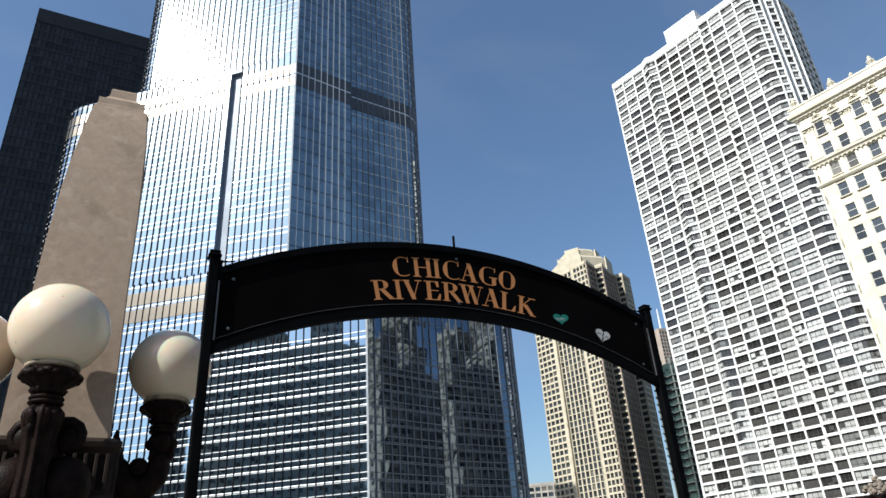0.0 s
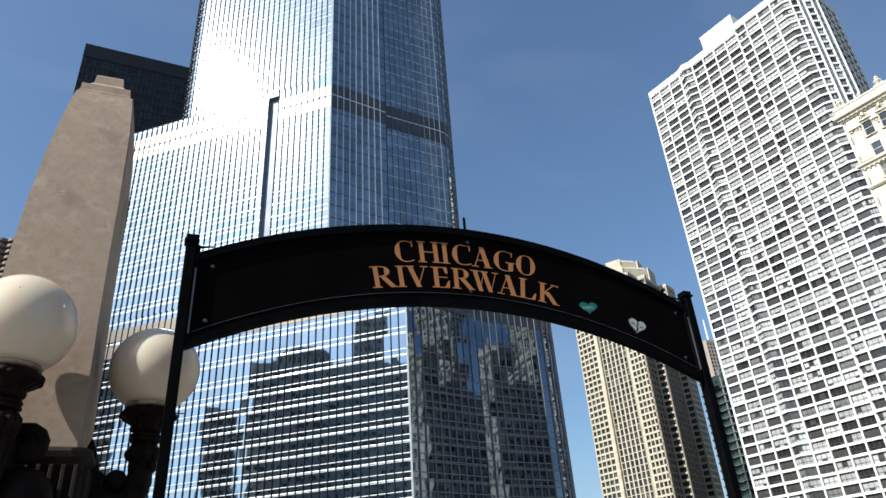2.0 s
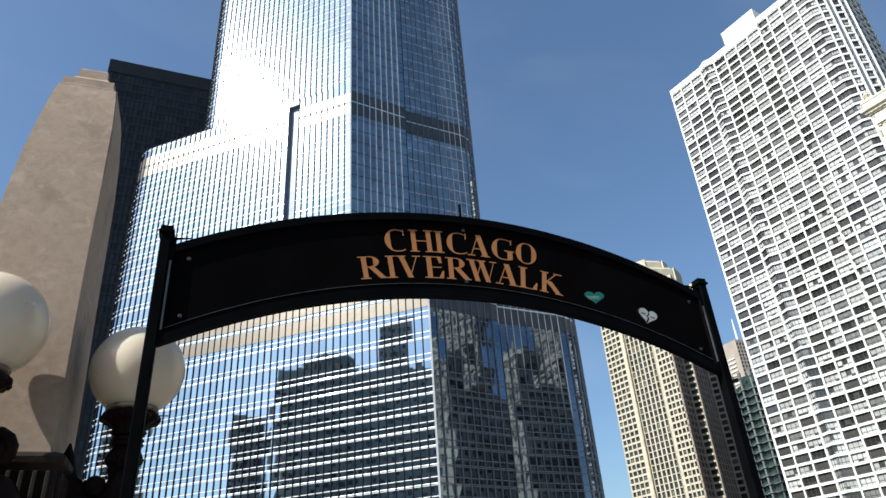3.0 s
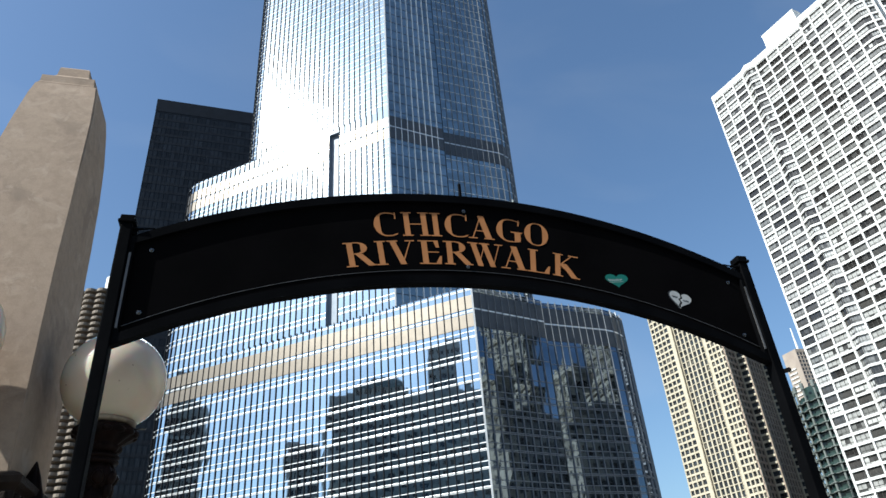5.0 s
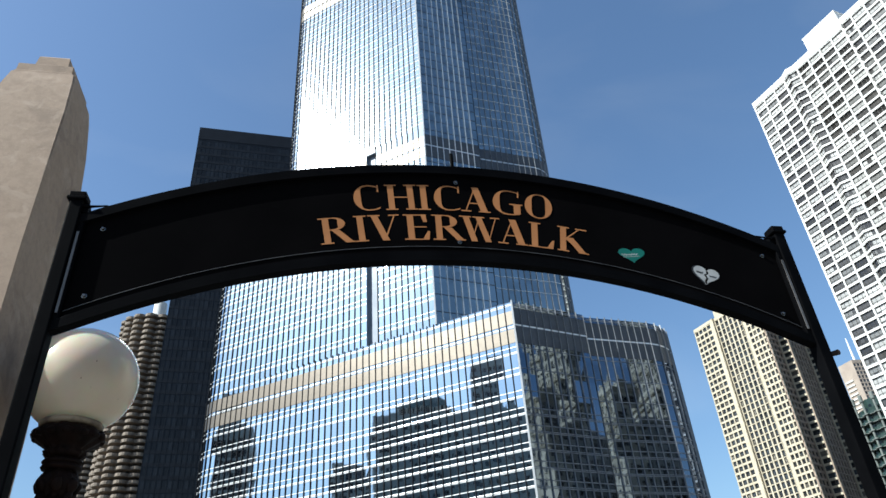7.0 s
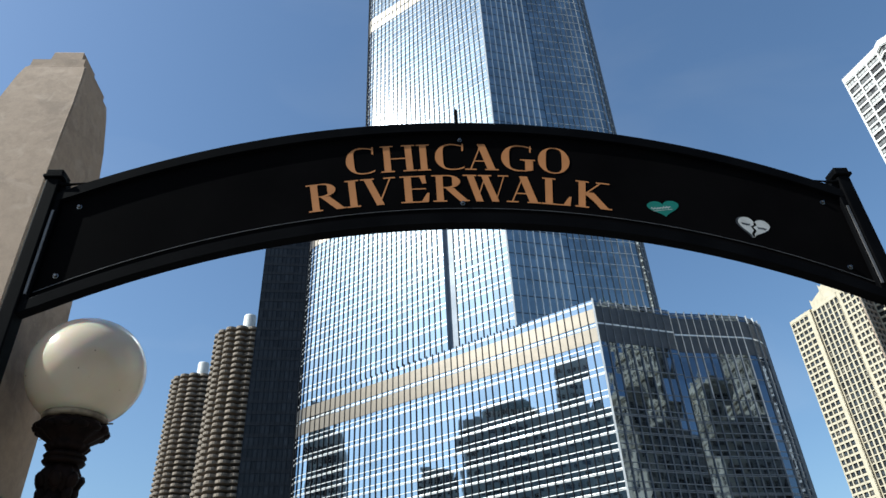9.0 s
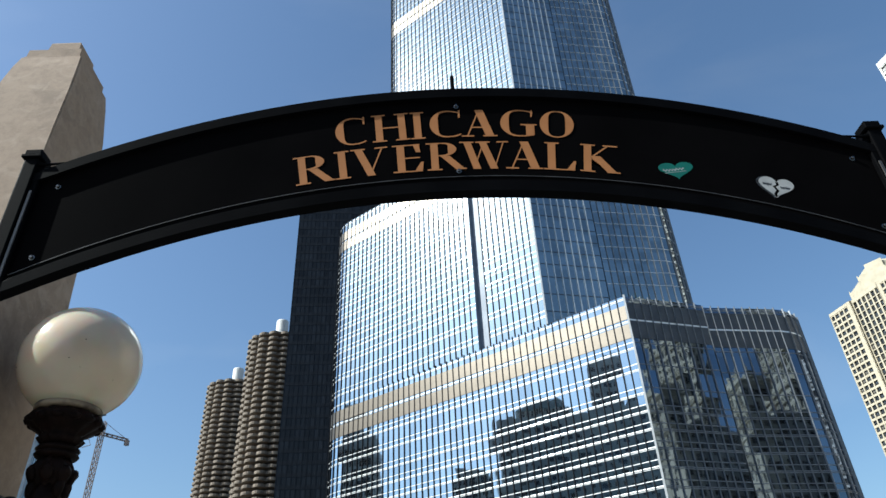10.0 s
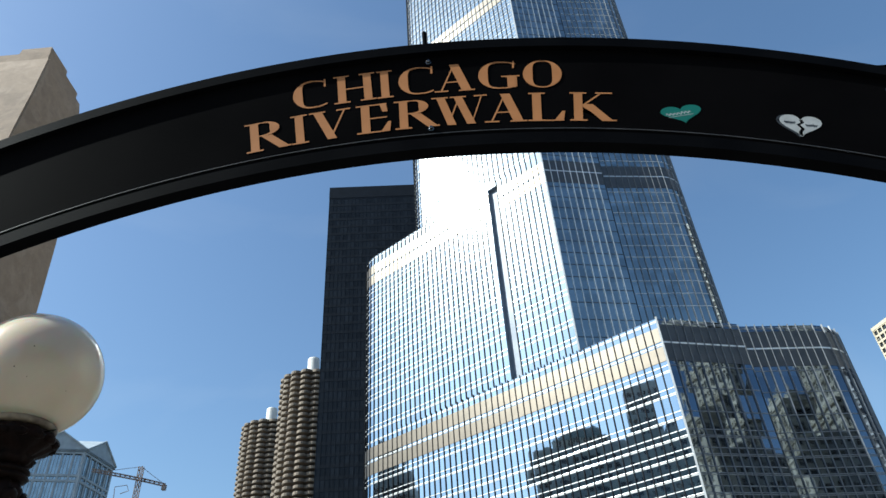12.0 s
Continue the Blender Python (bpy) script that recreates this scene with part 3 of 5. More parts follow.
# ---- the dark slab tower ----
slab = thing("dark_office_tower", "black steel and bronze glass slab office tower", "skyscraper")
slab_plan = [(-52, 225.6), (8, 229.8)]
levels = [3.9 * i for i in range(53)]
panes("pane", slab_plan, 1.6, levels, M_BRONZE_GLASS, slab, 0.004)
bm = bmesh.new()
prism(bm, inset([(-52, 225.6), (8, 229.8), (6, 265), (-54, 261)], 0.4), 0, 205)
part("body", bm, M_BRONZE_WALL, slab)
side = finish(sweep([(-52, 261), (-52, 225.6), (8, 229.8)], [(-0.05, -0.6), (0.05, -0.6), (0.05, 0.6), (-0.05, 0.6)]), "spandrel", M_BRONZE_WALL)
for z in levels[1:]:
    ob = part("spandrel", side, None, slab)
    ob.location.z = z
fins(slab_plan, 1.6, 0, 203, 0.07, 0.12, M_BRONZE_WALL, slab, "mullion")
part("crown", sweep([(-52, 261), (-52, 225.6), (8, 229.8)], [(-0.05, 199.0), (0.14, 199.0), (0.14, 205.2), (-0.05, 205.2)]), M_BRONZE_WALL, slab)

# ---- the two round concrete towers ----
def petal_plan(r, lobe, n=16, steps=7):
    pts = []
    for i in range(n):
        a = 2 * math.pi * i / n
        cx, cy = r * math.cos(a), r * math.sin(a)
        for j in range(steps):
            b = a + radians(-70 + 140 * j / (steps - 1))
            pts.append((cx + lobe * math.cos(b), cy + lobe * math.sin(b)))
    return pts


def corncob(x, y, top):
    ob = thing("round_tower", "round concrete apartment tower ringed with petal balconies", "skyscraper", "round concrete towers", at=(x, y, 0))
    plan = petal_plan(13.3, 2.78)
    bm = bmesh.new()
    prism(bm, plan, 0, 0.35)
    slab_me = finish(bm, "balcony_slab", M_GREYCON)
    ring = sweep(plan + plan[:1], [(-0.06, 0.36), (0.05, 0.36), (0.05, 1.3), (-0.06, 1.3)])
    ring_me = finish(ring, "balcony_rail", M_GREYCON)
    bm = bmesh.new()
    lathe(bm, [(11.6, 0), (11.6, top)], 32)
    part("core", bm, M_DARKIN, ob)
    k = 0
    while 20 + k * 2.85 < top:
        for me in (slab_me, ring_me):
            o = part(me.name.split(".")[0], me, None, ob)
            o.location.z = 20 + k * 2.85
        k += 1
    bm = bmesh.new()
    lathe(bm, [(3.1, top), (3.1, top + 11.6), (2.9, top + 12.2)], 24)
    part("lift_house", bm, M_WHITE, ob, "white cylindrical lift house")
    return ob


corncob(-78.4, 323, 162.2)
corncob(-115, 378, 161.3)

# ---- the white grid apartment tower ----
apartments = thing("white_apartment_tower", "white concrete apartment tower with a regular window grid", "skyscraper")
u, v = Vector((0.2359, -0.9718)), Vector((-0.9718, -0.2359))
base = Vector((132.8, 140.7))
plan, bays = [], []
for along, off, nb in ((0.0, 0.0, 3), (12.3, 0.0, 1), (14.75, 1.15, 1), (17.3, 0.0, 4), (33.5, 0.0, 1), (34.4, 1.3, 1), (37.3, 1.3, 2), (45.4, 1.3, 1), (48.6, 1.3, 1), (50.4, 0.3, 1), (52.0, -1.3, 0), (51.6, -2.2, 1), (51.7, -3.5, 0), (52.3, -3.7, 1), (53.7, -5.6, 0), (53.5, -6.4, 1), (53.6, -8.2, 0), (54.1, -8.4, 3)):
    plan.append(tuple(base + u * along + v * off))
    bays.append(nb)
for p, nb in (((165.0, 93.5), 0), ((167, 106), 0), ((160, 150), 0), ((150, 154), 0)):
    plan.append(p)
    bays.append(nb)
grid_block(apartments, plan, bays, 0, 153.5, 2.612, 0.42, 0.6, 0.5, M_WHITE, M_WIN, M_WIN_I, M_FRAME, 3, 300, 0.075, near=(138, 118), folds=(2, 5, 8))
roof_way = Matrix.Translation((base.x, base.y, 0)) @ Matrix.Rotation(math.atan2(u.y, u.x), 4, "Z")
bm = bmesh.new()
box(bm, 14.6, 0.9, 153.1, 51.0, 14.0, 154.7, roof_way)
part("roof_storey", bm, M_WHITE, apartments, "low white parapet storey set back on the roof")
bm = bmesh.new()
box(bm, 20.4, 4.5, 154.8, 31.8, 15.0, 163.0, roof_way)
box(bm, 20.3, 4.4, 162.6, 31.9, 15.1, 163.2, roof_way)
part("lift_house", bm, M_WHITE, apartments)

# ---- the cream terracotta building ----
cream = thing("terracotta_building", "cream glazed terracotta office building with an ornate cornice", "building")
cream_plan = [(99.3, 63.6), (108.2, 28.0), (115.1, 28.9), (106.2, 64.5)]
CREAM_O = Vector((99.3, 63.6))
way = Vector((8.9, -35.6)).normalized()
turn = math.atan2(way.y, way.x)
cream_way = Matrix.Translation((CREAM_O.x, CREAM_O.y, 0)) @ Matrix.Rotation(turn, 4, "Z")
grid_block(cream, cream_plan, [None, 0, 0, 2], 0, 73.3, 4.05, 1.45, 1.6, 0.28, M_TERRA, M_OFFICE, M_OFFICE_I, M_PALEFRAME, 1, 20, 0.08, near=(100, 60))
edge = [(106.2, 64.5), (99.3, 63.6), (108.2, 28.0)]
for nm, prof in (("cornice", [(-0.3, 72.9), (0.2, 72.9), (0.3, 73.1), (0.55, 73.25), (0.6, 73.55), (0.95, 73.7), (1.0, 74.1), (0.85, 74.25), (0.85, 74.5), (-0.3, 74.5)]),
                 ("parapet", [(-0.5, 74.5), (0.5, 74.5), (0.5, 75.3), (0.62, 75.4), (0.62, 75.7), (0.4, 75.8), (-0.5, 75.8)]),
                 ("string_course", [(-0.1, 63.1), (0.25, 63.1), (0.35, 63.4), (0.62, 63.6), (0.66, 64.0), (0.3, 64.15), (-0.1, 64.15)]),
                 ("string_course", [(-0.1, 59.2), (0.2, 59.2), (0.42, 59.5), (0.42, 59.8), (-0.1, 59.8)])):
    part(nm, sweep(edge, prof), M_TERRA, cream)
grid_block(cream, [(106.0, 64.2), (114.6, 29.2), (141, 33), (132, 67.5)], [0, 0, 0, 8], 0, 65.5, 4.05, 1.3, 1.5, 0.28, M_DARKSTONE, M_OFFICE, M_OFFICE_I, M_PALEFRAME, 1, 20, 0.08, near=(120, 66))
part("string_course", sweep([(132, 67.5), (106.3, 64.25)], [(-0.1, 64.4), (0.4, 64.4), (0.9, 65.0), (0.9, 65.6), (-0.1, 65.6)]), M_DARKSTONE, cream)
# openings in pairs along the front, each pair between broad pilasters
cream_bays = []
for k in range(6):
    cream_bays += [3.14 + 6.32 * k, 5.88 + 6.32 * k]
cream_bays = [c for c in cream_bays if c < 35.5]
CREAM_ROWS = [(68.4, 71.2)] + [(64.35 - 4.05 * k, 66.85 - 4.05 * k) for k in range(16)]
HALF = 0.78
ends = [0.0] + [e for c in cream_bays for e in (c - HALF, c + HALF)] + [36.7]
for x0, x1 in zip(ends[::2], ends[1::2]):
    bm = bmesh.new()
    box(bm, x0, 0.0, 0, x1, 0.7, 73.2, cream_way)
    part("pier", bm, M_TERRA, cream)
levels = sorted([0.0, 73.2] + [z for row in CREAM_ROWS for z in row if z > 0])
for z0, z1 in zip(levels[::2], levels[1::2]):
    bm = bmesh.new()
    box(bm, 0.05, 0.08, z0, 36.65, 0.68, z1, cream_way)
    part("spandrel", bm, M_TERRA, cream)
one = Soup()
window_into(one, None, HALF * 2, 2.8, 1, 0.08)
tall_me = one.mesh("window", [M_OFFICE, M_PALEFRAME, M_DIMGLASS])
one = Soup()
window_into(one, None, HALF * 2, 2.5, 1, 0.08)
short_me = one.mesh("window", [M_OFFICE, M_PALEFRAME, M_DIMGLASS])
bm = bmesh.new()
box(bm, -1.0, -0.22, -0.2, 1.0, 0.3, 0.0)
bevelled(bm, 0.04)
sill_me = finish(bm, "window_sill", M_TERRA)
bm = bmesh.new()
tube(bm, [(0.86 * math.cos(radians(a)), -0.06, 0.86 * math.sin(radians(a))) for a in range(0, 181, 15)], [0.15] * 13, 6)
tube(bm, [(0.6 * math.cos(radians(a)), -0.02, 0.6 * math.sin(radians(a))) for a in range(0, 181, 15)], [0.09] * 13, 6)
box(bm, -1.05, -0.2, -0.22, 1.05, 0.1, -0.02)
box(bm, -0.17, -0.34, 0.6, 0.17, 0.0, 1.1)
arch_me = finish(bm, "arch_moulding", M_TERRA)
bm = bmesh.new()
box(bm, -0.16, -0.55, -0.34, 0.16, 0.1, 0.0)
bevelled(bm, 0.03)
bracket_me = finish(bm, "bracket", M_TERRA)
bm = bmesh.new()
box(bm, -0.13, -0.34, -0.28, 0.13, 0.1, 0.0)
dentil_me = finish(bm, "dentil", M_TERRA)
for c in cream_bays:
    for k, (z0, z1) in enumerate(CREAM_ROWS):
        ob = part("window", tall_me if k == 0 else short_me, None, cream)
        ob.matrix_local = cream_way @ Matrix.Translation((c, 0.27, z0))
        if k < 5:
            part("window_sill", sill_me, None, cream).matrix_local = cream_way @ Matrix.Translation((c, 0, z0))
    part("arch_moulding", arch_me, None, cream).matrix_local = cream_way @ Matrix.Translation((c, 0, 71.75))
for k in range(48):
    part("bracket", bracket_me, None, cream).matrix_local = cream_way @ Matrix.Translation((0.4 + 0.76 * k, 0, 73.45))
    part("dentil", dentil_me, None, cream).matrix_local = cream_way @ Matrix.Translation((0.3 + 0.76 * k, 0, 63.15))


def carved(bm, w, h, seed):
    """A band of leafy carving w wide and h high on the plane y = 0."""
    rnd = random.Random(seed)
    for _ in range(int(w * h * 26)):
        m = Matrix.Translation((rnd.uniform(-w / 2, w / 2), -0.12 - 0.12 * rnd.random(), rnd.uniform(0, h))) @ Matrix.Diagonal((1, 0.8, 1.3, 1))
        bmesh.ops.create_icosphere(bm, subdivisions=1, radius=rnd.uniform(0.09, 0.17), matrix=m)


def pilaster(half, out):
    bm = bmesh.new()
    box(bm, -half, -out, 0, half, 0.1, 5.6)
    box(bm, -half - 0.14, -out - 0.1, 0, half + 0.14, 0.1, 0.45)
    shaft = finish(bm, "pilaster", M_TERRA)
    bm = bmesh.new()
    box(bm, -half - 0.25, -out - 0.22, 0.85, half + 0.25, 0.1, 1.1)
    carved(bm, half * 2 + 0.2, 0.85, int(half * 100))
    return shaft, finish(bm, "capital", M_TERRA)


broad, slim = pilaster(0.78, 0.24), pilaster(0.3, 0.2)
for k in range(6):
    for x, kind in ((1.25 + 6.32 * k, broad), (4.5 + 6.32 * k, slim)):
        if x < 36:
            ob = part("pilaster", kind[0], None, cream)
            ob.matrix_local = cream_way @ Matrix.Translation((x, 0, 64.3))
            part("capital", kind[1], None, ob, "carved leaf capital").location.z = 5.5
for k in range(12):
    x = 0.5 + 3.3 * k
    bm = bmesh.new()
    if k % 2 == 0:
        lathe(bm, [(0.5, 75.8), (0.5, 76.1), (0.3, 76.2), (0.45, 76.5), (0.62, 76.8), (0.4, 77.1), (0.26, 77.3), (0.34, 77.5), (0.06, 78.0)], 12, flutes=5, depth=0.15)
        for side_x in (-0.6, 0.6):
            bmesh.ops.create_icosphere(bm, subdivisions=1, radius=0.32, matrix=Matrix.Translation((side_x, 0, 76.1)) @ Matrix.Diagonal((0.9, 0.8, 1.3, 1)))
    else:
        lathe(bm, [(0.36, 75.8), (0.36, 75.95), (0.22, 76.05), (0.34, 76.3), (0.2, 76.6), (0.05, 76.85)], 10, flutes=5, depth=0.1)
    part("urn" if k % 2 == 0 else "finial", bm, M_TERRA, cream, "carved terracotta urn on the parapet" if k % 2 == 0 else "").matrix_local = cream_way @ Matrix.Translation((x, 0.1, 0))

# ---- the beige apartment tower ----
beige = thing("beige_apartment_tower", "beige concrete apartment tower with a stepped crown", "skyscraper")
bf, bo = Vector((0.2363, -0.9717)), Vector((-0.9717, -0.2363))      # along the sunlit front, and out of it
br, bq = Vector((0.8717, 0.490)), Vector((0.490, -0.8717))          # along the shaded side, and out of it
beige_o = Vector((184, 285))
beige_c = beige_o + bf * 39.2
beige_plan = [tuple(beige_o + bf * a + bo * o) for a, o in ((-0.7, 0), (10.6, 0), (12.8, 0), (12.8, -0.9), (28.4, -0.9), (28.4, 0), (30.2, 0))]
beige_plan += [tuple(beige_c + br * a + bq * o) for a, o in ((0, 0), (9.6, 0), (9.6, 4.2), (11.4, 4.2), (11.4, 3.2), (28, 3.2), (28, 7.0), (38, 7.0), (38, -20))] + [(206, 300)]
# the brown alternate sides have their shade put into the wall colour
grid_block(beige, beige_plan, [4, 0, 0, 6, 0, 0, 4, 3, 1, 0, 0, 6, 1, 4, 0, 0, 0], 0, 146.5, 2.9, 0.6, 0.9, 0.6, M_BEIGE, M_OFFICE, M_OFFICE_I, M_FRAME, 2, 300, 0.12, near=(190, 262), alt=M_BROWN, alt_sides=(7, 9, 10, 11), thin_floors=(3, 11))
for radius, low_z, high_z, shrink in ((16, 146.2, 155.0, 0.9), (10.5, 154.8, 161.5, 0.86)):
    bm = bmesh.new()
    lathe(bm, [(radius, low_z), (radius, high_z - 1.5), (radius * shrink, high_z)], 8, Matrix.Translation((207, 270, 0)) @ Matrix.Rotation(radians(14), 4, "Z"))
    part("crown_block", bm, M_BEIGE, beige)
    for k in range(8):
        a = radians(14 + 22.5 + 45 * k)
        flat_r = radius * math.cos(radians(22.5))
        if k % 2 and math.cos(a) < 0.2:
            continue
        bm = bmesh.new()
        if k % 2:
            for j in (-1, 0, 1):
                box(bm, j * radius * 0.2 - radius * 0.07, -0.12, low_z + 1.5, j * radius * 0.2 + radius * 0.07, 0.1, high_z - 3.2)
        else:
            box(bm, -radius * 0.36, -0.9, low_z, radius * 0.36, 0.5, high_z - 2.4)
            for q in bm.verts:
                if q.co.z > high_z - 3 and q.co.y < 0:
                    q.co.z += 2.2
        ob = part("crown_window" if k % 2 else "crown_gable", bm, M_FRAME if k % 2 else M_BEIGE, beige)
        ob.location = (207 + flat_r * math.cos(a), 270 + flat_r * math.sin(a), 0)
        ob.rotation_euler.z = a + math.pi / 2

# ---- far towers between them ----
def plain_tower(name, label, plan, z1, wall, bays=(6, 6, 0, 0), fl=3.2, pier=0.8, beam=1.1):
    ob = thing(name, label, "building")
    grid_block(ob, plan, list(bays), 0, z1, fl, pier, beam, 0.35, wall, M_OFFICE, M_OFFICE_I, M_FRAME, 0, 60)
    return ob


gold = plain_tower("far_office_tower", "distant tan tower with banded balconies and a thin rooftop mast", [(401.1, 443.4), (402.7, 429.6), (424.0, 427.0), (424.5, 445.5)], 197.6, M_TAN, (0, 8, 0, 0))
for k in range(27):
    bm = bmesh.new()
    box(bm, 1.5, -0.7, 94 + 3.4 * k, 9.0, 0.2, 95.2 + 3.4 * k, Matrix.Translation((401.1, 443.4, 0)) @ Matrix.Rotation(math.atan2(-13.8, 1.6), 4, "Z"))
    part("balcony", bm, M_PALEFRAME, gold)
bm = bmesh.new()
tube(bm, [(410.7, 435, 197.0), (410.7, 435, 206), (410.7, 435, 218.5)], [1.0, 0.8, 0.4], 8)
part("mast", bm, M_WHITE, gold)
curved = thing("balcony_tower", "dark green glass apartment tower with curved balconies and round columns", "skyscraper")
bm = bmesh.new()
prism(bm, arc(212, 222, 9, 0, 360, 24)[:-1], 0, 82)
part("glass_wall", bm, M_GREENGLASS, curved)
ring = finish(sweep(arc(212, 222, 9.4, 120, 340, 22), [(-0.4, 0), (0.7, 0), (0.7, 0.2), (-0.4, 0.2)]), "balcony", M_GREENCON)
guard = finish(sweep(arc(212, 222, 9.4, 120, 340, 22), [(0.6, 0.2), (0.66, 0.2), (0.66, 1.2), (0.6, 1.2)]), "guard_rail", M_GREENGLASS)
for k in range(26):
    ob = part("balcony", ring, None, curved)
    ob.location.z = 3 + k * 3.05
    part("guard_rail", guard, None, ob)
bm = bmesh.new()
box(bm, -0.2, -1.3, 0, 0.75, 1.3, 0.28)
slab_me = finish(bm, "bracket_slab", M_GREENCON)
for deg in (140, 165, 190, 215, 240, 265, 290, 315):
    cx, cy = 212 + 10.3 * math.cos(radians(deg)), 222 + 10.3 * math.sin(radians(deg))
    bm = bmesh.new()
    lathe(bm, [(0.42, 0), (0.42, 84.2), (0.75, 84.2), (0.75, 86.6), (0.6, 86.8)], 12, Matrix.Translation((cx, cy, 0)))
    part("column", bm, M_GREENCON, curved, "grey-green round column")
    for k in range(12, 26):
        part("bracket_slab", slab_me, None, curved).matrix_local = Matrix.Translation((cx, cy, 3 + k * 3.05)) @ Matrix.Rotation(radians(deg), 4, "Z")
bm = bmesh.new()
prism(bm, arc(212, 222, 6.5, 0, 360, 20)[:-1], 81.8, 86)
part("roof_house", bm, M_GREENGLASS, curved)
plain_tower("low_grey_building", "distant low grey building beside the glass tower", [(205, 345), (222, 333), (240, 350), (220, 362)], 56, M_STONE)

# ---- gabled blue glass tower and crane, far off ----
gable = thing("gabled_glass_tower", "blue glass tower with a pedimented roof", "skyscraper")
gw, gs = Vector((0.954, 0.300)), Vector((0.07, 0.9975))
c1 = Vector((-254.3, 432.7))
c0 = c1 - gw * 33
c2 = c1 + gs * 34
c3 = c2 - gw * 33
gplan = [tuple(c0), tuple(c1), tuple(c2)]
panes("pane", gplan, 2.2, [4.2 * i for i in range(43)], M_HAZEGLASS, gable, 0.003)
bm = bmesh.new()
prism(bm, inset([tuple(q) for q in (c0, c1, c2, c3)], 0.4), 0, 178)
part("body", bm, M_BRONZE_WALL, gable)
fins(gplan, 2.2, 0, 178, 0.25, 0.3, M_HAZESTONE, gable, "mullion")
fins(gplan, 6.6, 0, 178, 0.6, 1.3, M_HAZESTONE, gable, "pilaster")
for p in (c1, c2):
    bm = bmesh.new()
    box(bm, p.x - 1.2, p.y - 1.2, 0, p.x + 0.5, p.y + 0.5, 178)
    part("corner_pier", bm, M_HAZESTONE, gable)
frieze = finish(sweep(gplan, [(-0.2, -0.7), (0.7, -0.7), (0.7, 0.7), (-0.2, 0.7)]), "frieze", M_HAZESTONE)
for z in (146, 159.5, 163, 178):
    part("frieze", frieze, None, gable).location.z = z
for near0, near1, far0, far1 in ((c0, c1, c3, c2), (c1, c2, c0, c3)):
    along, back_way = (near1 - near0).normalized(), (far0 - near0).normalized()
    n0, n1 = near0 - along * 1.2 - back_way * 1.2, near1 + along * 1.2 - back_way * 1.2
    f0, f1 = far0 - along * 1.2 + back_way * 1.2, far1 + along * 1.2 + back_way * 1.2
    bm = bmesh.new()
    rings = [[bm.verts.new((q.x, q.y, z)) for q, z in ((p0, 178.6), (p1, 178.6), (p1, 180.2), ((p0 + p1) / 2, 192.2), (p0, 180.2))] for p0, p1 in ((n0, n1), (f0, f1))]
    for i in range(5):
        bm.faces.new((rings[0][i], rings[0][(i + 1) % 5], rings[1][(i + 1) % 5], rings[1][i]))
    bm.faces.new(rings[0][::-1])
    bm.faces.new(rings[1])
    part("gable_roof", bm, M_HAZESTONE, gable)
    bm = bmesh.new()
    for q0, z0, q1, z1 in ((n0, 180.2, (n0 + n1) / 2, 192.2), (n1, 180.2, (n0 + n1) / 2, 192.2)):
        tube(bm, [(q0.x - back_way.x * 0.3, q0.y - back_way.y * 0.3, z0), (q1.x - back_way.x * 0.3, q1.y - back_way.y * 0.3, z1)], [0.7, 0.7], 6)
    part("raking_cornice", bm, M_HAZESTONE, gable)

crane_ob = thing("tower_crane", "pale lattice tower crane over a far site", "crane")


def lattice(bm, p0, p1, w, cell, r):
    """A square lattice boom from p0 to p1."""
    p0, p1 = Vector(p0), Vector(p1)
    q = (p1 - p0).to_track_quat("Z", "Y").to_matrix().to_4x4()
    length = (p1 - p0).length
    m = Matrix.Translation(p0) @ q
    n = max(1, int(length / cell))
    corner = [(-w / 2, -w / 2), (w / 2, -w / 2), (w / 2, w / 2), (-w / 2, w / 2)]
    for x, y in corner:
        box(bm, x - r, y - r, 0, x + r, y + r, length, m)
    for i in range(n):
        z0, z1 = length * i / n, length * (i + 1) / n
        for k in range(4):
            a, b = Vector((*corner[k], z0)), Vector((*corner[(k + 1) % 4], z1))
            tube(bm, [m @ a, m @ b], [r * 0.8] * 2, 4)


bm = bmesh.new()
lattice(bm, (-178, 360, 0), (-178, 360, 138), 2.0, 3, 0.2)
part("mast", bm, M_CRANE, crane_ob)
bm = bmesh.new()
lattice(bm, (-175, 362, 131), (-198, 347.5, 133.6), 1.3, 2.4, 0.15)
part("jib", bm, M_CRANE, crane_ob)
bm = bmesh.new()
lattice(bm, (-177, 361, 131.3), (-166.5, 367.5, 129.6), 1.3, 2.4, 0.15)
box(bm, -168, 366.5, 127.0, -166, 368.5, 129.8)
part("counter_jib", bm, M_CRANE, crane_ob)
bm = bmesh.new()
for tip in ((-193, 350.5, 133.5), (-167, 367, 130)):
    tube(bm, [(-178, 360, 138), tip], [0.14, 0.14], 5)
part("stay", bm, M_CRANE, crane_ob)

jib_ob = thing("luffing_jib", "thin bent jib of a second crane", "crane")
bm = bmesh.new()
tube(bm, [(-183.2, 347.6, 60), (-183.2, 347.6, 118.4), (-183.6, 347.4, 123.7), (-178.7, 349.9, 125.0), (-177.6, 350.5, 122.2), (-181, 349, 120.5)], [0.22] * 6, 5)
part("boom", bm, M_CRANE, jib_ob)

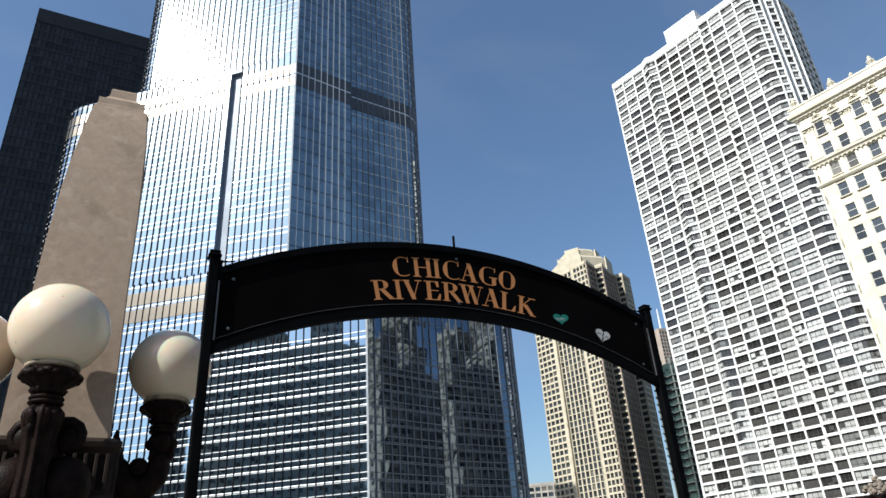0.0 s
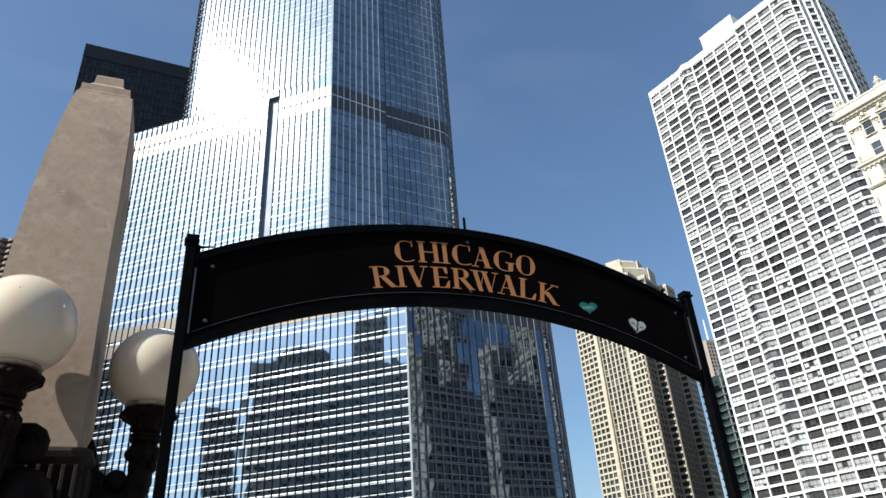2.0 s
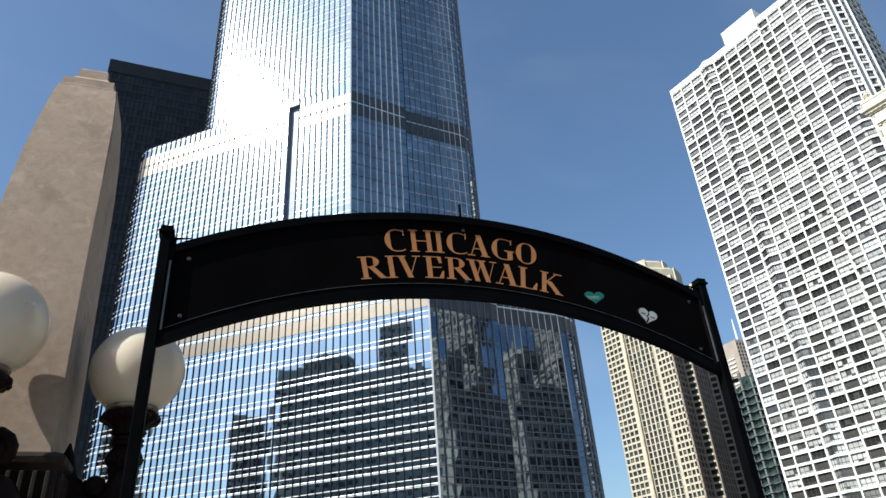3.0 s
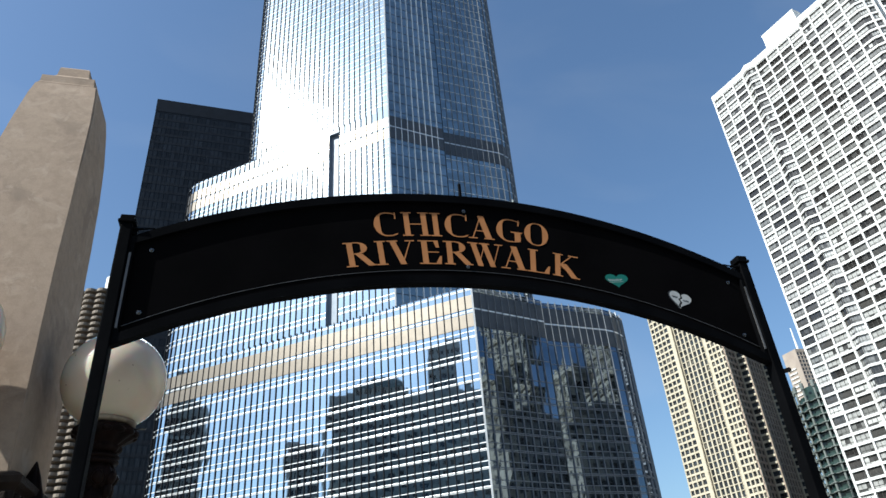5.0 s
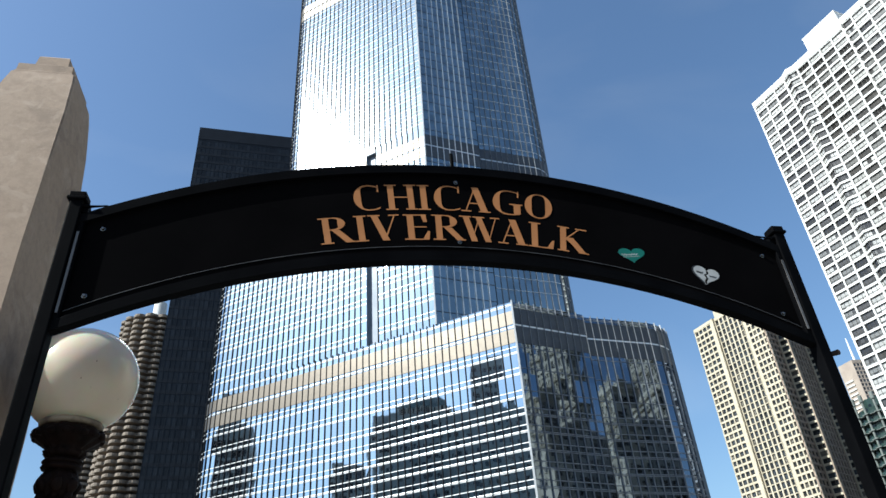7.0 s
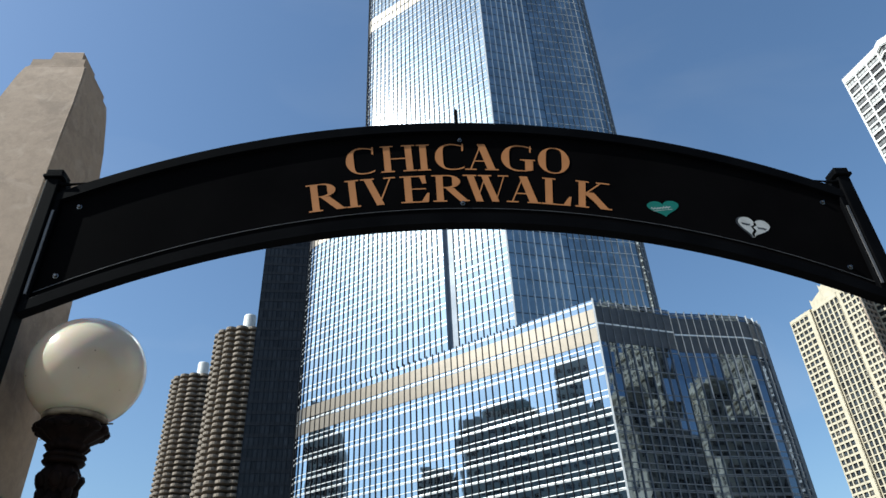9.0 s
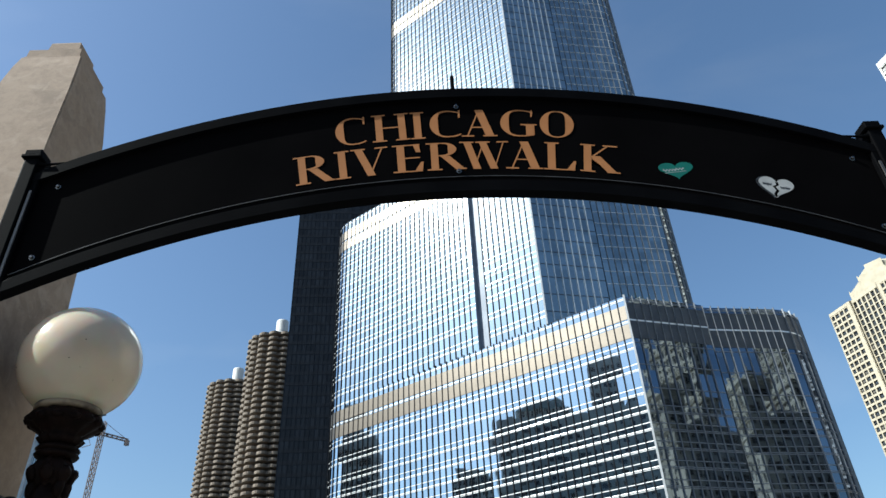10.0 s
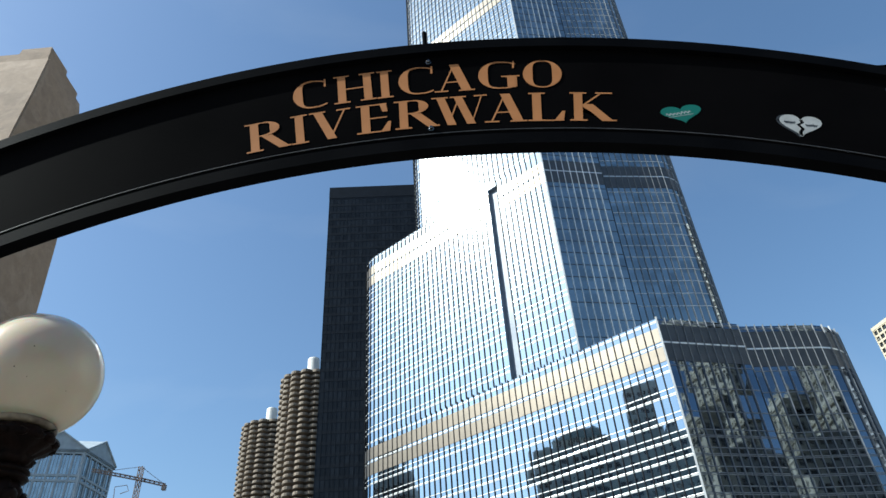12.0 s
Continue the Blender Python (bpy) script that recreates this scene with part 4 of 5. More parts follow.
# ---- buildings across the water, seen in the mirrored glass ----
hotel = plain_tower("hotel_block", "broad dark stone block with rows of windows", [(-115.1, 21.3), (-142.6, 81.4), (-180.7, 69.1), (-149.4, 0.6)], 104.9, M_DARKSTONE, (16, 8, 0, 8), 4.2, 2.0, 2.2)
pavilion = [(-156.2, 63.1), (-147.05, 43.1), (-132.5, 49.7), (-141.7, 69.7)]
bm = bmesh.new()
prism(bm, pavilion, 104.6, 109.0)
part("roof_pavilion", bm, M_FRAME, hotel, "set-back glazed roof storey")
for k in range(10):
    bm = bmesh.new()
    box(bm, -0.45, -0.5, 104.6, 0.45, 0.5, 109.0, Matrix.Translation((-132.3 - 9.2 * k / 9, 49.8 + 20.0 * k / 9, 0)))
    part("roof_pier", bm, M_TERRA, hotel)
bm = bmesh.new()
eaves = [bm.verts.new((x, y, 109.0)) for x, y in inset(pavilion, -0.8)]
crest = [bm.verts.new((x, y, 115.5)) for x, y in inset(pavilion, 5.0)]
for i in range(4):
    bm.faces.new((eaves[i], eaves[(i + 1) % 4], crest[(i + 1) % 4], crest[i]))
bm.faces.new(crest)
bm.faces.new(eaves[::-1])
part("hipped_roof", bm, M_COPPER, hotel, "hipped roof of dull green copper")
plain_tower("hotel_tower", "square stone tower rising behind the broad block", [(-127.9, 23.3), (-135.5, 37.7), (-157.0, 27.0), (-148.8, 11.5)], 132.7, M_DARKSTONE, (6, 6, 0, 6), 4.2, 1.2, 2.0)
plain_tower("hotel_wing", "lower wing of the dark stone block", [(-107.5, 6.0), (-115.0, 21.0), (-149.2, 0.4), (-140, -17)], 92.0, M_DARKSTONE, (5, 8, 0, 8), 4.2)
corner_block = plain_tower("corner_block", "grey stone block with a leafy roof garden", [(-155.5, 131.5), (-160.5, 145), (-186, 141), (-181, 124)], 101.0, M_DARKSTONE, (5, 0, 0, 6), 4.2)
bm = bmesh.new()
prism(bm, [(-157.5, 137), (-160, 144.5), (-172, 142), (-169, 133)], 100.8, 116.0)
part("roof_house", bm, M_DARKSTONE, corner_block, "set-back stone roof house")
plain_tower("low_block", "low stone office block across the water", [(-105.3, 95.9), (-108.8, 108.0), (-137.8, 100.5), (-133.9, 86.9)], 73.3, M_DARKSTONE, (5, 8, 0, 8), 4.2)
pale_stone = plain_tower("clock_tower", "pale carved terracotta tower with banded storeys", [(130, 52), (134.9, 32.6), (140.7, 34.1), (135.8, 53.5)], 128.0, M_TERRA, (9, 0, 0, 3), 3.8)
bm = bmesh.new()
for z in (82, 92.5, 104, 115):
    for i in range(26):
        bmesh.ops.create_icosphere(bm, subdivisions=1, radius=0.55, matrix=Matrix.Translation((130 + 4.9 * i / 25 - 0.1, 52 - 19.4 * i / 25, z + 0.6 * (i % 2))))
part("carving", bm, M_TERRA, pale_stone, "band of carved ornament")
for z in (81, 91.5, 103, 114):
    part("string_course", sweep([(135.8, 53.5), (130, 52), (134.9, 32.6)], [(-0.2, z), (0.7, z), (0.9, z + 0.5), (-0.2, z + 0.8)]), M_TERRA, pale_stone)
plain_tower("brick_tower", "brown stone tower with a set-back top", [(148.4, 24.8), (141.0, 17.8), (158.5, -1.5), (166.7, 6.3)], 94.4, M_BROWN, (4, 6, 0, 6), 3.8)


# ---- the sign arch ----
sign = thing("arched_sign", "black steel entrance arch with gold lettering over the walk", "sign", at=(0, 0, 0))
R_ARC = 3.79


def drop(x):
    """How far the arc has fallen x metres from its middle."""
    return R_ARC - math.sqrt(R_ARC * R_ARC - x * x)


def arc_bar(x0, x1, crest, height, y0, y1, n=48):
    """A bent bar of box section following the arc."""
    bm = bmesh.new()
    rings = []
    for i in range(n + 1):
        x = x0 + (x1 - x0) * i / n
        z = crest - drop(x)
        rings.append([bm.verts.new(c) for c in ((x, y0, z - height), (x, y1, z - height), (x, y1, z), (x, y0, z))])
    for a, b in zip(rings, rings[1:]):
        for i in range(4):
            bm.faces.new((a[i], a[(i + 1) % 4], b[(i + 1) % 4], b[i]))
    bm.faces.new(rings[0][::-1])
    bm.faces.new(rings[-1])
    long = [e for e in bm.edges if abs(e.verts[0].co.x - e.verts[1].co.x) > 1e-4] if height > 0.02 else []
    bmesh.ops.bevel(bm, geom=long, offset=0.006, segments=2, affect="EDGES", profile=0.6)
    return bm


part("top_rail", arc_bar(-1.703, 1.703, 3.865, 0.05, 4.975, 5.025), M_BLACK, sign)
part("bottom_rail", arc_bar(-1.703, 1.703, 3.344, 0.05, 4.975, 5.025), M_BLACK, sign)
part("sign_face", arc_bar(-1.69, 1.69, 3.83, 0.50, 4.998, 5.006), M_PANEL, sign, "black recessed sign panel")
for sx in (-1, 1):
    bm = bmesh.new()
    box(bm, sx * 1.689 - 0.014, 4.977, 2.92, sx * 1.689 + 0.014, 5.023, 3.46)
    bevelled(bm, 0.004)
    part("end_bar", bm, M_BLACK, sign)
    bm = bmesh.new()
    box(bm, sx * 1.728 - 0.028, 4.966, 0.0, sx * 1.728 + 0.028, 5.034, 3.535)
    bevelled(bm, 0.006, 2)
    post = part("post", bm, M_BLACK, sign)
    bm = bmesh.new()
    box(bm, sx * 1.728 - 0.041, 4.955, 3.535, sx * 1.728 + 0.041, 5.045, 3.552)
    box(bm, sx * 1.728 - 0.034, 4.962, 3.552, sx * 1.728 + 0.034, 5.038, 3.580)
    bevelled(bm, 0.004)
    part("post_cap", bm, M_BLACK, post)
    bm = bmesh.new()
    box(bm, sx * 1.728 - 0.1, 4.9, 0.0, sx * 1.728 + 0.1, 5.1, 0.016)
    bevelled(bm, 0.004)
    part("base_plate", bm, M_BLACK, post)
    for z in (3.50, 2.96):
        bm = bmesh.new()
        box(bm, sx * 1.69 - 0.014, 4.985, z - 0.02, sx * 1.69 + 0.014, 5.015, z + 0.02)
        part("lug", bm, M_BLACK, sign)
    bm = bmesh.new()
    tube(bm, [(sx * 1.70, 4.98, 3.512), (sx * 1.67, 4.98, 3.508), (sx * 1.64, 4.985, 3.515), (sx * 1.60, 4.99, 3.524)], [0.009, 0.007, 0.005, 0.004], 8)
    part("wire_loop", bm, M_BLACK, sign)
bm = bmesh.new()
tube(bm, [(1.75, 5.0, 2.845), (1.78, 4.995, 2.852), (1.815, 4.99, 2.860)], [0.012, 0.012, 0.0135], 12)
part("peg", bm, M_BROWNBRONZE, sign, "short brown pipe stub on the post")
# thin strips added as painted highlights: panel foot, then both end flanges
bm = arc_bar(-1.675, 1.675, 3.384, 0.002, 4.994, 4.999)
part("edge_highlight", bm, M_EDGE, sign, "thin grey strip painting the edge highlight along the panel foot")
for sx in (-1, 1):
    bm = bmesh.new()
    box(bm, sx * 1.689 - 0.005, 4.972, 2.975, sx * 1.689 + 0.005, 4.9768, 3.37)
    part("edge_highlight", bm, M_EDGE, sign)
bm = bmesh.new()
lathe(bm, [(0.011, 0), (0.011, 0.002), (0.007, 0.003), (0.007, 0.010), (0.005, 0.012)], 12, flutes=6, depth=0.04)
bolt_me = finish(bm, "bolt", M_BOLT)
for x, z in ((-1.6, 3.402), (1.6, 3.404), (-1.608, 3.066), (1.597, 3.065), (-0.002, 3.411), (0.004, 3.775)):
    ob = part("bolt", bolt_me, None, sign)
    ob.matrix_local = pose(x, 4.9975, z, 90, 0, 0)
bm = bmesh.new()
tube(bm, [(-0.005, 5.0, 3.87), (-0.005, 5.0, 3.965), (-0.005, 5.0, 3.972)], [0.0095, 0.0095, 0.006], 10)
part("spike", bm, M_BLACK, sign)


# letters: thin built-in font outlines, with the heavy strokes and slab serifs of the painted face laid over them
T = 0.03


def stroke(x0, y0, x1, y1, t=T):
    return [(x0 - t / 2, y0), (x0 + t / 2, y0), (x1 + t / 2, y1), (x1 - t / 2, y1)]


def foot(x, y, half=0.03):
    return [(x - half, y), (x + half, y), (x + half, y + 0.007), (x - half, y + 0.007)]


def crescent(cx, cy, a, b, a0, a1, t=T, n=14):
    """A swelling stroke on an ellipse, thickest where it stands upright."""
    out, inner = [], []
    for i in range(n + 1):
        q = radians(a0 + (a1 - a0) * i / n)
        out.append((cx + a * math.cos(q), cy + b * math.sin(q)))
        k = t * abs(math.cos(q)) ** 1.3 + 0.006
        inner.append((cx + (a - k) * math.cos(q), cy + (b - 0.006) * math.sin(q)))
    return out, inner


def heavy(ch, w, c):
    """The heavy strokes of a capital w wide and c high, from its lower left corner: plain shapes and crescents."""
    if ch == "H":
        return [stroke(0.2 * w, 0, 0.2 * w, c), stroke(0.8 * w, 0, 0.8 * w, c), foot(0.2 * w, 0), foot(0.8 * w, 0), foot(0.2 * w, c - 0.007), foot(0.8 * w, c - 0.007)], []
    if ch == "I":
        return [stroke(0.5 * w, 0, 0.5 * w, c), foot(0.5 * w, 0), foot(0.5 * w, c - 0.007)], []
    if ch == "V":
        return [stroke(0.17 * w, c, 0.52 * w, 0, 0.033)[::-1], foot(0.17 * w, c - 0.007), foot(0.86 * w, c - 0.007, 0.026)], []
    if ch == "W":
        return [stroke(0.12 * w, c, 0.33 * w, 0, 0.031)[::-1], stroke(0.46 * w, c, 0.70 * w, 0, 0.031)[::-1], foot(0.11 * w, c - 0.007), foot(0.47 * w, c - 0.007), foot(0.91 * w, c - 0.007, 0.024)], []
    if ch == "A":
        return [stroke(0.80 * w, 0, 0.49 * w, c, 0.036), foot(0.80 * w, 0), foot(0.14 * w, 0, 0.026)], []
    if ch == "E":
        return [stroke(0.26 * w, 0, 0.26 * w, c), foot(0.22 * w, 0, 0.03), foot(0.22 * w, c - 0.007, 0.03),
                [(0.80 * w, c - 0.045), (0.96 * w, c - 0.045), (0.92 * w, c), (0.70 * w, c)], [(0.70 * w, 0), (0.98 * w, 0), (1.04 * w, 0.05), (0.95 * w, 0.05)]], []
    if ch == "L":
        return [stroke(0.27 * w, 0, 0.27 * w, c), foot(0.25 * w, 0), foot(0.27 * w, c - 0.007), [(0.72 * w, 0), (0.98 * w, 0), (1.04 * w, 0.05), (0.96 * w, 0.05)]], []
    if ch == "R":
        return [stroke(0.22 * w, 0, 0.22 * w, c), foot(0.21 * w, 0), foot(0.18 * w, c - 0.007, 0.028), stroke(0.90 * w, 0, 0.50 * w, 0.5 * c, 0.038), foot(0.92 * w, 0, 0.02)], [crescent(0.42 * w, 0.745 * c, 0.40 * w, 0.255 * c, -85, 85)]
    if ch == "K":
        return [stroke(0.22 * w, 0, 0.22 * w, c), foot(0.22 * w, 0), foot(0.22 * w, c - 0.007), stroke(0.86 * w, 0, 0.42 * w, 0.58 * c, 0.040), foot(0.88 * w, 0, 0.026), foot(0.80 * w, c - 0.007, 0.03)], []
    if ch == "O":
        return [], [crescent(0.5 * w, 0.5 * c, 0.5 * w, 0.505 * c, 95, 265), crescent(0.5 * w, 0.5 * c, 0.5 * w, 0.505 * c, -85, 85)]
    if ch == "C":
        return [[(0.90 * w, 0.72 * c), (0.96 * w, 0.72 * c), (0.97 * w, c), (0.92 * w, c)]], [crescent(0.53 * w, 0.5 * c, 0.53 * w, 0.505 * c, 75, 285)]
    return [stroke(0.84 * w, 0.04 * c, 0.84 * w, 0.42 * c), foot(0.82 * w, 0.42 * c, 0.034), [(0.88 * w, 0.74 * c), (0.93 * w, 0.74 * c), (0.94 * w, c), (0.90 * w, c)]], [crescent(0.52 * w, 0.5 * c, 0.52 * w, 0.505 * c, 75, 285)]


def letter(ch, centre, w, crest, cap):
    cu = bpy.data.curves.new("letter", "FONT")
    cu.body, cu.offset, cu.size = ch, -0.031, 1.0
    tmp = new("letter_outline", cu)
    me = bpy.data.meshes.new_from_object(tmp.evaluated_get(bpy.context.evaluated_depsgraph_get()))
    bpy.data.objects.remove(tmp)
    bm = bmesh.new()
    bm.from_mesh(me)
    xs, ys = [q.co.x for q in bm.verts], [q.co.y for q in bm.verts]
    x0, x1, y0, y1 = min(xs), max(xs), min(ys), max(ys)
    m0, m1 = {"H": (0.13, 0.87), "I": (0.42, 0.58), "E": (0.12, 0.97), "L": (0.14, 1.0), "R": (0.12, 0.96), "K": (0.12, 0.9), "V": (0.1, 0.92), "W": (0.06, 0.95), "A": (0.1, 0.9)}.get(ch, (0.0, 1.0))
    for q in bm.verts:
        q.co = Vector((((q.co.x - x0) / (x1 - x0) * (m1 - m0) + m0) * w, (q.co.y - y0) / (y1 - y0) * cap, 0))
    shapes, bows = heavy(ch, w, cap)
    for i, sh in enumerate(shapes):
        bm.faces.new([bm.verts.new((x, y, 0.0003 + 0.00012 * i)) for x, y in sh])
    for i, (outer, inner) in enumerate(bows):
        z = 0.0011 + 0.00012 * i
        o = [bm.verts.new((x, y, z)) for x, y in outer]
        n = [bm.verts.new((x, y, z)) for x, y in inner]
        for k in range(len(o) - 1):
            bm.faces.new((o[k], o[k + 1], n[k + 1], n[k]))
    for f in bm.faces:
        f.normal_update()
        if f.normal.z < 0:
            f.normal_flip()
    me = bpy.data.meshes.new("letter")
    bm.to_mesh(me)
    bm.free()
    me.materials.append(M_GOLD)
    ob = part("letter", me, None, sign, "gold letter " + ch)
    tilt = math.degrees(math.asin(centre / R_ARC))
    ob.matrix_local = pose(centre, 4.9965, crest - drop(centre), 90, 0, 0) @ pose(0, 0, 0, 0, 0, -tilt) @ Matrix.Translation((-w / 2, 0, 0))


for ch, c, w in zip("CHICAGO", (-0.442, -0.277, -0.164, -0.045, 0.098, 0.258, 0.422), (0.133, 0.165, 0.079, 0.138, 0.145, 0.148, 0.146)):
    letter(ch, c * 0.988, w * 0.985, 3.598, 0.154)
for ch, c, w in zip("RIVERWALK", (-0.588, -0.471, -0.360, -0.206, -0.055, 0.106, 0.269, 0.408, 0.566), (0.155, 0.083, 0.142, 0.118, 0.155, 0.190, 0.145, 0.130, 0.160)):
    letter(ch, c * 0.988, w * 0.985, 3.421, 0.148)


def heart(w, h):
    pts = []
    for i in range(40):
        a = 2 * math.pi * i / 40
        pts.append((16 * math.sin(a) ** 3 / 32 * w, (13 * math.cos(a) - 5 * math.cos(2 * a) - 2 * math.cos(3 * a) - math.cos(4 * a) + 2.5) / 29 * h))
    return pts


def flat(pts, thick=0.0006):
    bm = bmesh.new()
    prism(bm, pts, 0, thick)
    return bm


green = thing("green_heart_sticker", "green heart sticker with white script on the black panel", "sticker", at=(0, 0, 0))
green.matrix_world = pose(0.874, 4.9976, 3.374, 90, 0, 0) @ pose(0, 0, 0, 0, 0, 2)
part("backing", flat(heart(0.142, 0.088)), M_GREENS, green)
def scribble(owner, x, y, w, h, mat, seed, thick=0.0016):
    """A thin looping line, like script that cannot be read."""
    rnd = random.Random(seed)
    n = 26
    pts = [(x - w / 2 + w * i / n, y + 0.05 * w * i / n + h / 2 * math.sin(i * 1.57) * (0.5 + 0.6 * rnd.random())) for i in range(n + 1)]
    s = Soup()
    for i, (px, py) in enumerate(pts):
        (xa, ya), (xb, yb) = pts[max(0, i - 1)], pts[min(n, i + 1)]
        d = Vector((xb - xa, yb - ya)).normalized() * thick * 0.75
        s.v += [(px - d.y, py + d.x, 0.0009), (px + d.y, py - d.x, 0.0009)]
        if i:
            s.f.append((2 * i - 2, 2 * i - 1, 2 * i + 1, 2 * i))
            s.k.append(0)
    part("script_line", s.mesh("script_line", [mat]), None, owner)


scribble(green, -0.012, 0.004, 0.086, 0.015, M_WHITES, 1, 0.0026)
part("underline", flat([(-0.05, -0.010), (0.038, -0.004), (0.038, -0.002), (-0.05, -0.008)], 0.0009), M_WHITES, green)
pale = thing("broken_heart_sticker", "white broken heart sticker with black script", "sticker")
pale.matrix_world = pose(1.246, 4.9976, 3.268, 90, 0, 0) @ pose(0, 0, 0, 0, 0, -16)
hp = heart(0.136, 0.105)
crack = [(0.0, 0.034), (0.006, 0.018), (-0.008, 0.006), (0.006, -0.012), (-0.003, -0.03), (0.0, -0.046)]
right = [q for q in hp[1:20]]
left = [q for q in hp[21:40]]
part("half", flat([(x - 0.006, y) for x, y in crack] + left), M_WHITES, pale)
part("half", flat([(x + 0.006, y) for x, y in crack[::-1]] + right), M_WHITES, pale)
part("shadow_edge", flat([(x * 1.06 - 0.006, y * 1.06 - 0.003) for x, y in left] + [(-0.004, 0.03), (-0.004, -0.045)][::-1], 0.0003), M_INK, pale)
scribble(pale, -0.035, 0.012, 0.034, 0.016, M_INK, 2, 0.0022)
scribble(pale, 0.034, 0.006, 0.038, 0.016, M_INK, 3, 0.0022)

# ---- the stone pylon with its globe lamps ----
PX, PY = -2.482, 5.973
obelisk = thing("stone_pylon", "weathered tan limestone obelisk pylon on a fluted pedestal", "obelisk", at=(PX, PY, 0))
obelisk.scale = (1.012, 1.012, 1.008)


def taper(bm, rows):
    """A square shaft through rows of (half width, z), or (half width, z, what one flank is drawn in, what the back is let out)."""
    rings = []
    for h, z, *more in rows:
        thin, deep = more or (0.0, 0.0)
        rings.append([bm.verts.new(c) for c in ((-h, -h, z), (h - thin, -h, z), (h - thin, h + deep, z), (-h, h + deep, z))])
    for a, b in zip(rings, rings[1:]):
        for i in range(4):
            bm.faces.new((a[i], a[(i + 1) % 4], b[(i + 1) % 4], b[i]))
    bm.faces.new(rings[0][::-1])
    bm.faces.new(rings[-1])


bm = bmesh.new()
taper(bm, [(0.308, 2.50, 0.02, 0.04), (0.306, 2.9, 0.031, 0.06), (0.301, 3.3, 0.039, 0.07), (0.293, 3.7, 0.041, 0.07), (0.280, 4.1, 0.034, 0.06), (0.257, 4.45, 0.014, 0.04), (0.230, 4.75, -0.002, 0.02), (0.201, 5.0, -0.010, 0.0), (0.184, 5.10, -0.012, 0.0)])
bmesh.ops.bevel(bm, geom=[e for e in bm.edges if abs(e.verts[0].co.z - e.verts[1].co.z) > 0.05], offset=0.008, segments=2, affect="EDGES")
part("shaft", bm, M_LIMESTONE, obelisk)
bm = bmesh.new()
taper(bm, [(0.181, 5.098), (0.172, 5.110), (0.172, 5.122), (0.166, 5.130), (0.164, 5.192), (0.13, 5.214), (0.100, 5.26), (0.094, 5.338), (0.086, 5.35)])
part("cap", bm, M_LIMESTONE, obelisk, "stepped stone cap with hollow curve")
bm = bmesh.new()
taper(bm, [(0.40, 0.0), (0.40, 0.25), (0.36, 0.3), (0.345, 0.34), (0.345, 2.12), (0.36, 2.14)])
bevelled(bm, 0.006)
part("pedestal", bm, M_LIMESTONE, obelisk)
bm = bmesh.new()
taper(bm, [(0.355, 2.14), (0.355, 2.16), (0.338, 2.17), (0.338, 2.41), (0.345, 2.42), (0.365, 2.44), (0.37, 2.47), (0.345, 2.49), (0.31, 2.505)])
part("necking", bm, M_BROWNBRONZE, obelisk, "dark brown fluted frieze band")
bm = bmesh.new()
box(bm, -0.011, -0.024, 2.19, 0.011, 0, 2.40)
bevelled(bm, 0.004)
rib_me = finish(bm, "rib", M_BROWNBRONZE)
for side_i in range(4):
    bm = bmesh.new()
    box(bm, -0.31, -0.342, 2.19, 0.31, -0.336, 2.40)
    ob = part("groove_ground", bm, M_IRON, obelisk)
    ob.matrix_local = pose(0, 0, 0, 0, 0, 90 * side_i)
    for k in range(11):
        ob = part("rib", rib_me, None, obelisk)
        ob.matrix_local = pose(0, 0, 0, 0, 0, 90 * side_i) @ pose(-0.30 + 0.06 * k, -0.337, 0)


